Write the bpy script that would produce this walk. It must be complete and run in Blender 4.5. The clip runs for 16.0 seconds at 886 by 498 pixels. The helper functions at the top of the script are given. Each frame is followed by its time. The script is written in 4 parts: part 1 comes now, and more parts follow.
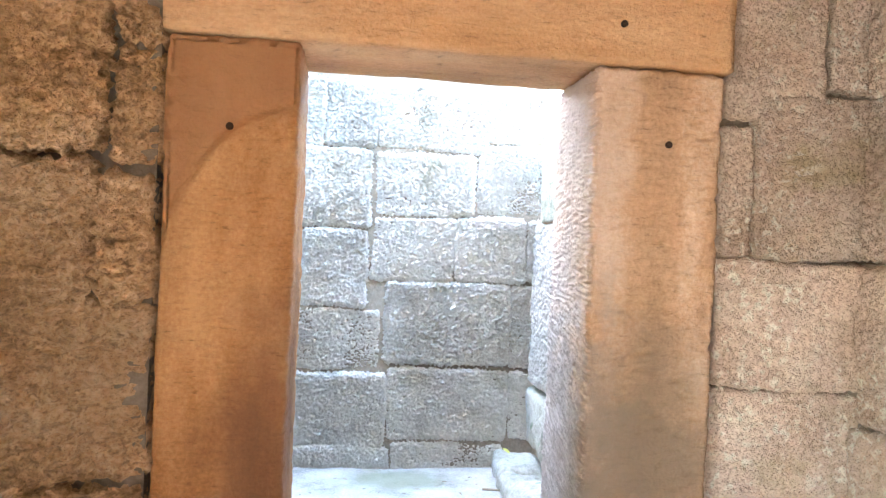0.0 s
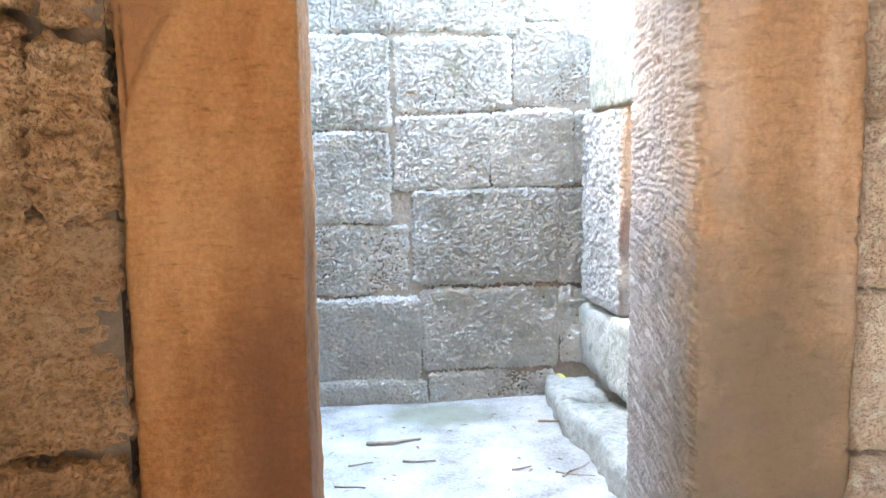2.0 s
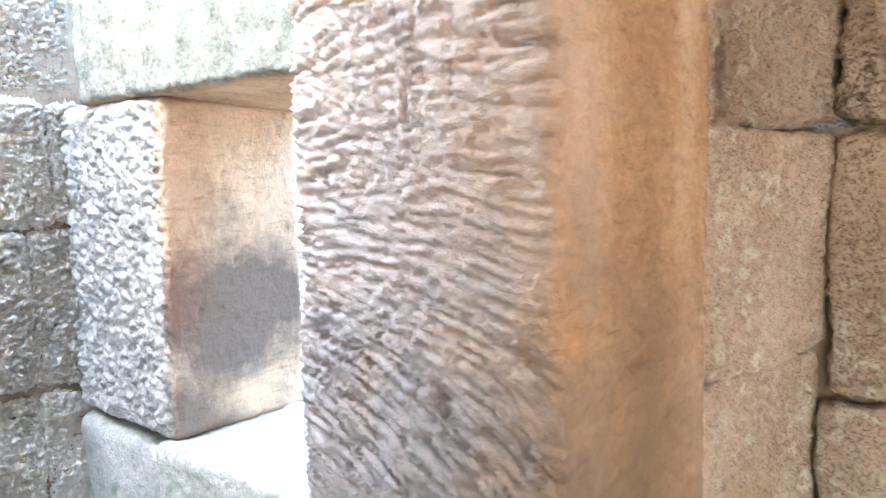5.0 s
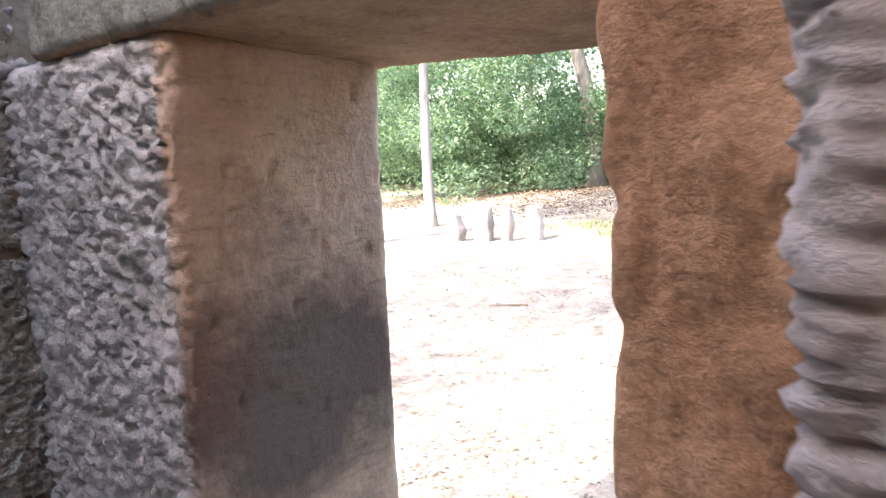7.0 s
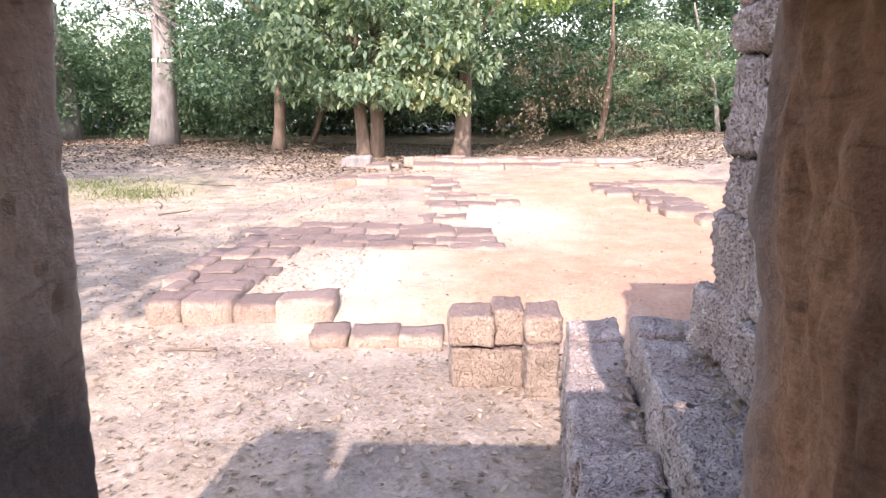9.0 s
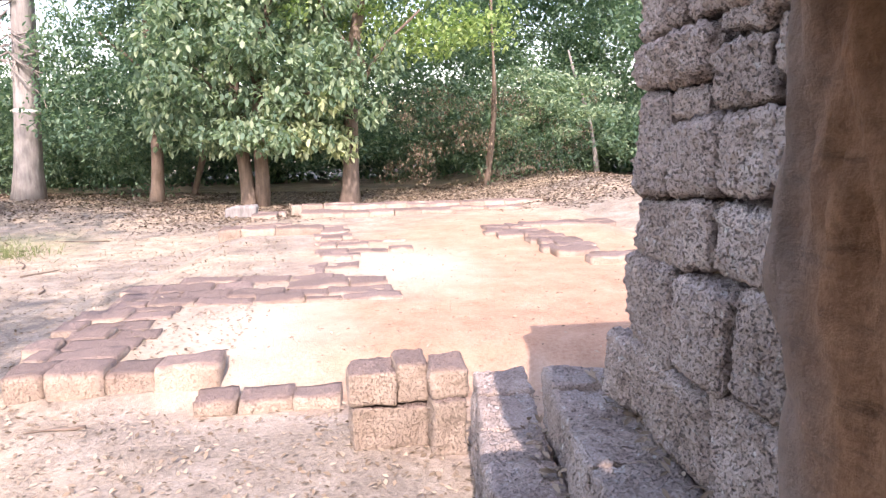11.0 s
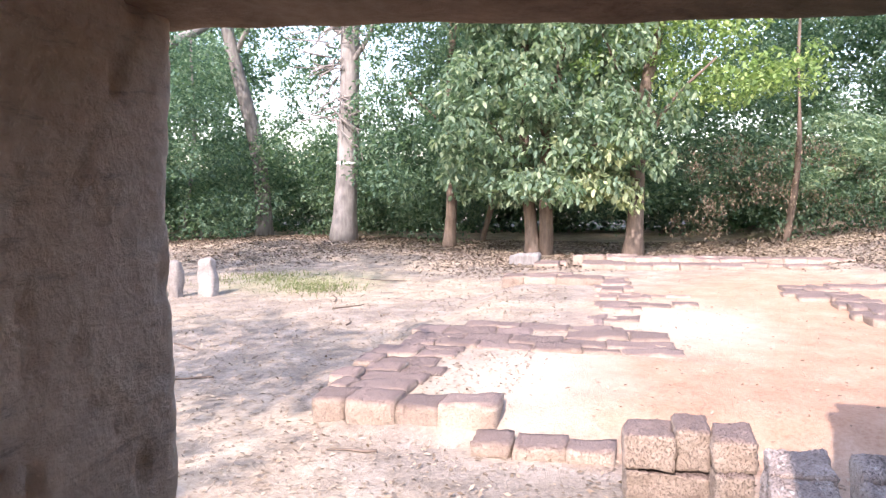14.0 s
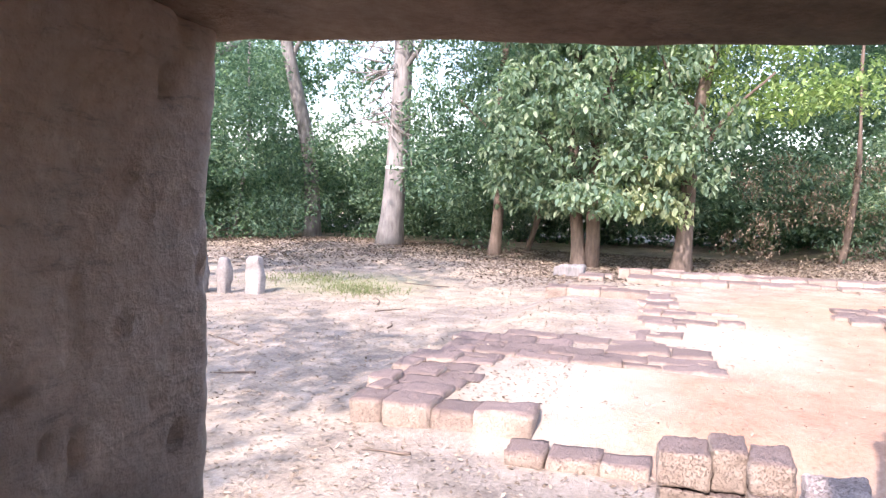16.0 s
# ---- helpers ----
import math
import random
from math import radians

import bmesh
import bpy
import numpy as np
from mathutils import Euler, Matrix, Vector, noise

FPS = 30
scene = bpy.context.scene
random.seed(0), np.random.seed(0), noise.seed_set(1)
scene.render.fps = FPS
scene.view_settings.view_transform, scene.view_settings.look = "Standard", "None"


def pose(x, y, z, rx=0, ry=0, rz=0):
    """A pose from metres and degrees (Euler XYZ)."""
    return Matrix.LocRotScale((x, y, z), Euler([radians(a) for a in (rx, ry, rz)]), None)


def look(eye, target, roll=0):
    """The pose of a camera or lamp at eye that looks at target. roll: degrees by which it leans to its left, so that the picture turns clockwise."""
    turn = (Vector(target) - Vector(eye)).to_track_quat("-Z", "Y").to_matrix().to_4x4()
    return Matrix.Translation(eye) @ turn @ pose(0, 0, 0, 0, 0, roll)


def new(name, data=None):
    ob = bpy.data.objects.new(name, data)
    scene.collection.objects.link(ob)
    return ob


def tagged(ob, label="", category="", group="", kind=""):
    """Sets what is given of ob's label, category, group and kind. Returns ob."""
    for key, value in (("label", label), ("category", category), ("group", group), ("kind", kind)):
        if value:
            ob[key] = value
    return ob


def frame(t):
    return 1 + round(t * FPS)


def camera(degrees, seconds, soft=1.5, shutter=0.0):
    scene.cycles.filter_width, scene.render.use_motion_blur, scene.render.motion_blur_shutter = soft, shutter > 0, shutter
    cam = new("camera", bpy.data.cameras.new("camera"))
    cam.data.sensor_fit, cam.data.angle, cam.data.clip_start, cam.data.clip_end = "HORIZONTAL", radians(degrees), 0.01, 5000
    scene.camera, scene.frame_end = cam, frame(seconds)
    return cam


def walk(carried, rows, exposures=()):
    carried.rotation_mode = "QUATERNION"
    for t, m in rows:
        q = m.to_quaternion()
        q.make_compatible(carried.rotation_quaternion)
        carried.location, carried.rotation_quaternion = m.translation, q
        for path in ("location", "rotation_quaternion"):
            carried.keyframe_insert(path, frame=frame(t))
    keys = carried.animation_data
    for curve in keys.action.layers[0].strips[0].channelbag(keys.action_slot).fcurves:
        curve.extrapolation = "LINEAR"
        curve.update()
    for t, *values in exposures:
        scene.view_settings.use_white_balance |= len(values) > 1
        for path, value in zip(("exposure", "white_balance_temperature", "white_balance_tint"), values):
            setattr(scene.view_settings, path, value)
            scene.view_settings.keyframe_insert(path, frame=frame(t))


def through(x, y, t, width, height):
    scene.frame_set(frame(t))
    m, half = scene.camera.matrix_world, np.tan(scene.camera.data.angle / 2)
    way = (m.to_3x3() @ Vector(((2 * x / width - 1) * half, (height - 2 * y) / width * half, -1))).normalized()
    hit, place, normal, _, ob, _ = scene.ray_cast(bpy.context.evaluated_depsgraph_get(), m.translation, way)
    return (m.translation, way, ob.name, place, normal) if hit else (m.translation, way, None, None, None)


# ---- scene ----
cam = camera(61.3, 16.0, soft=1.3, shutter=0.2)

# seconds, eye, target, roll: through the inner chamber to its door
INSIDE = [
    (0, (0.061, 0.026, 1.562), (0.317, 2.009, 1.543), 2.6),
    (0.5, (0.085, 0.042, 1.553), (0.342, 2.026, 1.548), 0.6),
    (1, (0.054, 0.234, 1.537), (0.263, 2.222, 1.473), -1.6),
    (1.5, (0.001, 0.475, 1.504), (0.262, 2.456, 1.415), -1.0),
    (2, (0.019, 0.739, 1.424), (0.241, 2.714, 1.201), -0.7),
    (2.5, (0.030, 1.016, 1.430), (0.193, 2.974, 1.060), -0.4),
    (3, (0.022, 1.323, 1.440), (0.234, 3.283, 1.114), -0.1),
    (3.5, (-0.015, 1.533, 1.444), (0.436, 3.453, 1.116), -2.2),
    (4, (0.086, 1.803, 1.444), (0.851, 3.630, 1.166), -3.9),
    (4.5, (0.149, 1.991, 1.470), (1.359, 3.564, 1.221), -2.9),
    (5, (0.166, 2.282, 1.471), (1.676, 3.577, 1.259), -1.1),
    (5.2, (0.195, 2.405, 1.479), (1.701, 3.703, 1.269), -0.9),
]
# seconds, place, turn: at the side window
WINDOW = [
    (7.5, 0.790, 3.490, 1.473, 82.03, 3.81, -51.88),
    (8.0, 0.885, 3.765, 1.478, 81.55, 2.47, -66.9),
    (8.5, 0.895, 3.92, 1.510, 79.60, 1.23, -83.5),
    (9.0, 0.993, 3.973, 1.507, 78.53, -0.06, -88.64),
    (9.5, 1.213, 3.952, 1.493, 78.86, -0.87, -91.22),
    (10.0, 1.309, 3.958, 1.494, 80.63, 0.28, -95.89),
    (12.5, 1.170, 4.053, 1.502, 83.07, 2.11, -96.80),
    (13.0, 1.185, 4.009, 1.505, 83.30, 1.05, -89.39),
    (13.5, 1.215, 4.028, 1.512, 84.38, -0.01, -82.00),
    (14.0, 1.246, 4.014, 1.515, 85.92, 0.31, -75.86),
    (14.5, 1.239, 3.994, 1.519, 86.85, -1.74, -74.42),
    (15.0, 1.243, 4.000, 1.523, 87.10, -1.99, -72.04),
    (15.5, 1.237, 3.989, 1.521, 87.31, -2.10, -71.30),
    (16.0, 1.212, 3.975, 1.515, 86.41, -1.83, -72.21),
]
rows = [(t, look(e, a, r)) for t, e, a, r in INSIDE] + [(t, pose(*p)) for t, *p in WINDOW]
walk(cam, rows, exposures=[
    (0.0, 5.68, 6250, 5), (1.0, 5.55, 6350, 6), (2.5, 5.45, 6500, 4), (3.5, 5.45, 6450, 3), (4.5, 5.28, 6500, 6), (5.2, 5.5, 6600, 6),
    (7.3, 2.85, 7200, 26), (9.0, 2.12, 6900, 30), (12.5, 2.08, 6900, 28), (14.0, 2.08, 6600, 27), (16.0, 2.12, 6400, 28)])

# ---- light ----
SUN_WAY = Vector((1.0, -0.12, -0.84)).normalized()
sky = bpy.data.worlds.new("sky")
scene.world = sky
sky.use_nodes = True
sky_nodes = sky.node_tree.nodes
sky_tex = sky_nodes.new("ShaderNodeTexSky")
sky_tex.sky_type = "NISHITA"
sky_tex.sun_disc = False
sky_tex.sun_elevation = math.asin(-SUN_WAY.z)
sky_tex.sun_rotation = math.atan2(-SUN_WAY.x, -SUN_WAY.y)
sky_tex.air_density = 1.2
sky_tex.dust_density = 1.5
sky_nodes["Background"].inputs["Strength"].default_value = 0.15
sky.node_tree.links.new(sky_tex.outputs[0], sky_nodes["Background"].inputs["Color"])
sun = new("sun", bpy.data.lights.new("sun", "SUN"))
sun.data.energy = 2.1
sun.data.angle = radians(0.6)
sun.data.color = (1.0, 0.95, 0.88)
sun.matrix_world = look((-20, 2, 20), Vector((-20, 2, 20)) + SUN_WAY)

# ---- materials ----
def nodes_of(name, rough=0.9):
    m = bpy.data.materials.new(name)
    m.use_nodes = True
    n, l = m.node_tree.nodes, m.node_tree.links
    b = n["Principled BSDF"]
    b.inputs["Roughness"].default_value = rough
    b.inputs["Specular IOR Level"].default_value = 0.25
    return m, n, l, b


def tex(n, l, scale, detail=6.0, rough=0.6, coord="Object", stretch=(1, 1, 1), distort=0.0):
    c = n.new("ShaderNodeTexCoord")
    mp = n.new("ShaderNodeMapping")
    mp.inputs["Scale"].default_value = stretch
    t = n.new("ShaderNodeTexNoise")
    t.inputs["Scale"].default_value = scale
    t.inputs["Detail"].default_value = detail
    t.inputs["Roughness"].default_value = rough
    t.inputs["Distortion"].default_value = distort
    l.new(c.outputs[coord], mp.inputs[0])
    l.new(mp.outputs[0], t.inputs[0])
    return t.outputs[0]


def ramp(n, l, value, stops):
    r = n.new("ShaderNodeValToRGB")
    e = r.color_ramp.elements
    while len(e) < len(stops):
        e.new(0.5)
    for k, (p, c) in enumerate(stops):
        e[k].position = p
        e[k].color = (*c, 1) if len(c) == 3 else c
    l.new(value, r.inputs[0])
    return r.outputs[0]


def grey(v):
    return (v, v, v)


def mix(n, l, f, a, b, kind="MIX"):
    x = n.new("ShaderNodeMix")
    x.data_type = "RGBA"
    x.blend_type = kind
    if isinstance(f, float):
        x.inputs[0].default_value = f
    else:
        l.new(f, x.inputs[0])
    for k, c in ((6, a), (7, b)):
        if isinstance(c, tuple):
            x.inputs[k].default_value = (*c, 1)
        else:
            l.new(c, x.inputs[k])
    return x.outputs[2]


def sums(n, l, op, a, b):
    x = n.new("ShaderNodeMath")
    x.operation = op
    x.use_clamp = False
    for k, c in ((0, a), (1, b)):
        if isinstance(c, (int, float)):
            x.inputs[k].default_value = c
        else:
            l.new(c, x.inputs[k])
    return x.outputs[0]


def bump(n, l, b, height, strength=0.5, dist=0.01):
    x = n.new("ShaderNodeBump")
    x.inputs["Strength"].default_value = strength
    x.inputs["Distance"].default_value = dist
    l.new(height, x.inputs["Height"])
    l.new(x.outputs[0], b.inputs["Normal"])


def piece_tint(n, l, colour, low=0.8, high=1.15):
    o = n.new("ShaderNodeObjectInfo")
    return mix(n, l, 1.0, colour, ramp(n, l, o.outputs["Random"], [(0, grey(low)), (1, grey(high))]), "MULTIPLY")


def ellipse(n, l, cx, cy, cz, rx, ry, rz, wobble=0.25, scale=6.0, edge=0.35):
    """A soft-edged stain of that centre and size in world metres; 1 inside."""
    c = n.new("ShaderNodeTexCoord")
    mp = n.new("ShaderNodeMapping")
    mp.vector_type = "TEXTURE"
    mp.inputs["Location"].default_value = (cx, cy, cz)
    mp.inputs["Scale"].default_value = (rx, ry, rz)
    l.new(c.outputs["Object"], mp.inputs[0])
    v = n.new("ShaderNodeVectorMath")
    v.operation = "LENGTH"
    l.new(mp.outputs[0], v.inputs[0])
    w = tex(n, l, scale, 5)
    d = sums(n, l, "ADD", v.outputs["Value"], sums(n, l, "MULTIPLY", sums(n, l, "SUBTRACT", w, 0.5), wobble * 4))
    return ramp(n, l, sums(n, l, "MULTIPLY", d, 0.5), [(max(0.0, (1 - edge) / 2), grey(1)), (min(1.0, (1 + edge) / 2), grey(0))])


def stone(name, dark, mid, light, fine=60.0, relief=0.8, spots=None, tint=(0.82, 1.12), rough=0.92, pits=0.0, crust=None, patches=None, flake=None):
    m, n, l, b = nodes_of(name, rough)
    big = tex(n, l, 2.6, 6, 0.6)
    small = tex(n, l, fine, 8, 0.7)
    c = ramp(n, l, sums(n, l, "ADD", sums(n, l, "MULTIPLY", big, 0.55), sums(n, l, "MULTIPLY", small, 0.45)), [(0.32, dark), (0.5, mid), (0.68, light)])
    if spots:
        s = tex(n, l, spots[1], 5, 0.6)
        f = ramp(n, l, s, [(spots[2], grey(0)), (spots[2] + 0.1, grey(1))])
        if patches:
            c = mix(n, l, ramp(n, l, tex(n, l, patches[1], 5, 0.6), [(patches[2], grey(0)), (patches[2] + 0.12, grey(0.6))]), c, patches[0])
            f = sums(n, l, "MULTIPLY", f, ramp(n, l, tex(n, l, 2.1, 4, 0.6), [(0.42, grey(0)), (0.55, grey(1))]))
        c = mix(n, l, f, c, spots[0])
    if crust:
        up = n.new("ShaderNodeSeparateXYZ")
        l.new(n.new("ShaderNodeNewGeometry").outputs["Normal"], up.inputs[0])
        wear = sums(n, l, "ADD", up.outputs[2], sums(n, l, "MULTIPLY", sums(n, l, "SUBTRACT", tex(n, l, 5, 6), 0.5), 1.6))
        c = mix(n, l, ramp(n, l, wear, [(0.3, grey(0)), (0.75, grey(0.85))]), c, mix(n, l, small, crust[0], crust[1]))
    # random dark flecks painted in like shade in creases
    if flake:
        crease_shade = ramp(n, l, tex(n, l, flake[0], 6, 0.65, stretch=(1, 1, 1.7), distort=0.6), [(0.38, grey(flake[1])), (0.5, grey(1))])
        c = mix(n, l, 1.0, c, crease_shade, "MULTIPLY")
    c = piece_tint(n, l, c, *tint)
    h = sums(n, l, "ADD", small, sums(n, l, "MULTIPLY", tex(n, l, fine * 0.35, 4), 1.5))
    # pits get relief, and their inner shade is put into the colour
    if pits:
        hole = ramp(n, l, tex(n, l, fine * 2.2, 4, 0.6), [(0.33, grey(0.1)), (0.47, grey(1))])
        c = mix(n, l, pits, c, mix(n, l, 1.0, c, hole, "MULTIPLY"))
        h = sums(n, l, "ADD", h, sums(n, l, "MULTIPLY", hole, 1.2))
    l.new(c, b.inputs["Base Color"])
    bump(n, l, b, h, relief, 0.012)
    return m


M_GREY = stone("weathered_grey_laterite", (0.38, 0.35, 0.29), (0.64, 0.61, 0.54), (0.82, 0.795, 0.73), 60, 1.0, ((0.45, 0.43, 0.34), 3.0, 0.6), pits=0.12, tint=(0.92, 1.15))
M_LEFT = stone("ochre_laterite", (0.24, 0.13, 0.06), (0.52, 0.315, 0.17), (0.7, 0.5, 0.325), 45, 1.0, pits=0.3, flake=(22, 0.72))
M_RIGHT = stone("lichen_sandstone", (0.38, 0.275, 0.205), (0.6, 0.47, 0.375), (0.74, 0.63, 0.52), 50, 1.0, ((0.7, 0.66, 0.56), 24.0, 0.53), pits=0.12, patches=((0.4, 0.34, 0.2), 3.5, 0.57))
M_PALE = stone("pale_weathered_sandstone", (0.21, 0.21, 0.17), (0.42, 0.415, 0.37), (0.6, 0.595, 0.55), 40, 0.9, ((0.24, 0.29, 0.22), 9.0, 0.58))
M_PURPLE = stone("dark_laterite", (0.2, 0.15, 0.125), (0.46, 0.375, 0.325), (0.66, 0.57, 0.51), 46, 1.0, ((0.58, 0.55, 0.5), 26.0, 0.6), pits=0.45)
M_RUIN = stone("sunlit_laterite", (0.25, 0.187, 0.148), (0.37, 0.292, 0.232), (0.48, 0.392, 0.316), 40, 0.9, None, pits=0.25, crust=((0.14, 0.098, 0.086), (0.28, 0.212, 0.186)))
M_JOINT = stone("dark_joint_rubble", (0.09, 0.065, 0.045), (0.2, 0.155, 0.115), (0.32, 0.26, 0.2), 30, 0.8)
M_FILL = stone("tan_joint_earth", (0.15, 0.12, 0.09), (0.29, 0.245, 0.19), (0.42, 0.37, 0.3), 30, 0.8)
M_CORE = stone("plain_masonry", (0.2, 0.16, 0.12), (0.33, 0.27, 0.21), (0.45, 0.38, 0.3), 20, 0.8)


def dressed(name, dark, mid, light, stains, streak=(1, 1, 0.25), relief=0.35, west=None, arch=None):
    """Dressed orange sandstone with bedding streaks and dark stains: (colour, centre, radii, wobble, amount)."""
    m, n, l, b = nodes_of(name, 0.8)
    big = tex(n, l, 3.0, 5, 0.55, stretch=streak)
    small = tex(n, l, 70, 7, 0.65)
    c = ramp(n, l, sums(n, l, "ADD", sums(n, l, "MULTIPLY", big, 0.7), sums(n, l, "MULTIPLY", small, 0.3)), [(0.36, dark), (0.5, mid), (0.64, light)])
    chips = tex(n, l, 14, 7, 0.68, stretch=(1, 1, 4.5), distort=0.3)
    c = mix(n, l, 1.0, c, ramp(n, l, chips, [(0.3, grey(0.55)), (0.42, grey(0.93)), (0.7, grey(1.06))]), "MULTIPLY")
    if arch:
        inside = ellipse(n, l, *arch[:6], wobble=0.03, edge=0.07)
        here = n.new("ShaderNodeSeparateXYZ")
        l.new(n.new("ShaderNodeTexCoord").outputs["Object"], here.inputs[0])
        beyond = sums(n, l, "MULTIPLY", sums(n, l, "SUBTRACT", 1.0, inside), sums(n, l, "GREATER_THAN", here.outputs[2], 1.25))
        c = mix(n, l, sums(n, l, "MULTIPLY", beyond, 0.8), c, arch[6])
    for colour, at, size, wob, amount in stains:
        f = ellipse(n, l, *at, *size, wobble=wob)
        c = mix(n, l, sums(n, l, "MULTIPLY", f, amount), c, colour)
    if west:
        where = n.new("ShaderNodeSeparateXYZ")
        l.new(n.new("ShaderNodeTexCoord").outputs["Object"], where.inputs[0])
        across = sums(n, l, "SUBTRACT", sums(n, l, "SUBTRACT", where.outputs[west[3]], west[4]), sums(n, l, "SUBTRACT", where.outputs[0], 1.36))
        across = sums(n, l, "ADD", across, sums(n, l, "MULTIPLY", sums(n, l, "SUBTRACT", tex(n, l, 30, 4), 0.5), 0.05))
        face = ramp(n, l, across, [(0.0, grey(0)), (0.03, grey(1))])
        c = mix(n, l, face, c, ramp(n, l, sums(n, l, "ADD", sums(n, l, "MULTIPLY", tex(n, l, 9, 5), 0.5), sums(n, l, "MULTIPLY", small, 0.5)), [(0.34, west[0]), (0.62, west[1])]))
    l.new(c, b.inputs["Base Color"])
    bump(n, l, b, sums(n, l, "ADD", small, sums(n, l, "MULTIPLY", tex(n, l, 22, 5, stretch=(1, 1, 1.4)), 1.2)), relief * 1.7, 0.011)
    return m


SOOT = (0.12, 0.11, 0.112)
M_JAMB_L = dressed("orange_sandstone_stained", (0.19, 0.083, 0.03), (0.36, 0.17, 0.066), (0.5, 0.28, 0.13), [
    ((0.16, 0.075, 0.04), (-0.14, 2.79, 0.55), (0.24, 0.6, 0.75), 0.35, 0.65),
    ], arch=(-0.12, 2.79, 1.3, 0.50, 2.0, 0.72, (0.3, 0.15, 0.075)))
M_JAMB_R = dressed("orange_sandstone_hewn", (0.32, 0.2, 0.12), (0.5, 0.32, 0.195), (0.66, 0.5, 0.38), [
    ((0.62, 0.52, 0.46), (1.0, 3.22, 1.95), (0.2, 0.42, 0.85), 0.25, 0.8),
    ((0.3, 0.285, 0.285), (1.0, 3.2, 0.62), (0.2, 0.43, 0.8), 0.3, 0.85),
    ((0.2, 0.155, 0.11), (1.22, 2.8, 0.35), (0.34, 0.3, 0.85), 0.3, 0.8)])
M_LINTEL = dressed("orange_sandstone_lintel", (0.33, 0.17, 0.08), (0.49, 0.28, 0.14), (0.62, 0.4, 0.23), [], streak=(0.25, 1, 1))
M_WINDOW = dressed("sooty_sandstone", (0.5, 0.36, 0.25), (0.68, 0.53, 0.39), (0.8, 0.69, 0.56), [
    (SOOT, (1.6, 4.46, 1.0), (0.36, 0.4, 0.28), 0.42, 0.88),
    (SOOT, (1.4, 4.46, 0.62), (0.22, 0.4, 0.2), 0.3, 0.75),
    ((0.24, 0.11, 0.055), (1.38, 4.46, 1.4), (0.13, 0.4, 0.42), 0.4, 0.4),
    ], west=((0.26, 0.25, 0.235), (0.5, 0.49, 0.47), 0, 1, 4.456))
M_JAMB_S = dressed("dark_brown_sandstone", (0.22, 0.11, 0.06), (0.44, 0.25, 0.145), (0.58, 0.38, 0.25), [
    ((0.3, 0.26, 0.24), (1.92, 3.6, 1.0), (0.1, 0.3, 1.2), 0.3, 0.7), ((0.1, 0.06, 0.045), (1.6, 3.6, 1.2), (0.06, 0.3, 0.5), 0.5, 0.6)], relief=0.4)
M_W_LINTEL = dressed("lintel_sandstone", (0.2, 0.12, 0.07), (0.36, 0.23, 0.14), (0.48, 0.35, 0.23), [
    ((0.1, 0.11, 0.06), (1.9, 3.6, 1.7), (0.2, 0.35, 0.3), 0.3, 0.6)], streak=(1, 1, 0.3), west=((0.1, 0.105, 0.085), (0.29, 0.3, 0.265), 0, 2, 1.71))


def earth_floor():
    m, n, l, b = nodes_of("pale_sandy_floor", 0.95)
    big = tex(n, l, 3.5, 6, 0.6)
    small = tex(n, l, 60, 8, 0.7)
    c = ramp(n, l, sums(n, l, "ADD", sums(n, l, "MULTIPLY", big, 0.6), sums(n, l, "MULTIPLY", small, 0.4)), [(0.34, (0.19, 0.18, 0.15)), (0.47, (0.37, 0.35, 0.32)), (0.64, (0.53, 0.505, 0.47))])
    moss = ellipse(n, l, 0.45, 4.88, 0.0, 0.34, 0.2, 0.3, 0.4)
    c = mix(n, l, sums(n, l, "MULTIPLY", moss, 0.7), c, (0.2, 0.21, 0.13))
    l.new(c, b.inputs["Base Color"])
    bump(n, l, b, small, 0.5, 0.01)
    return m


M_FLOOR = earth_floor()


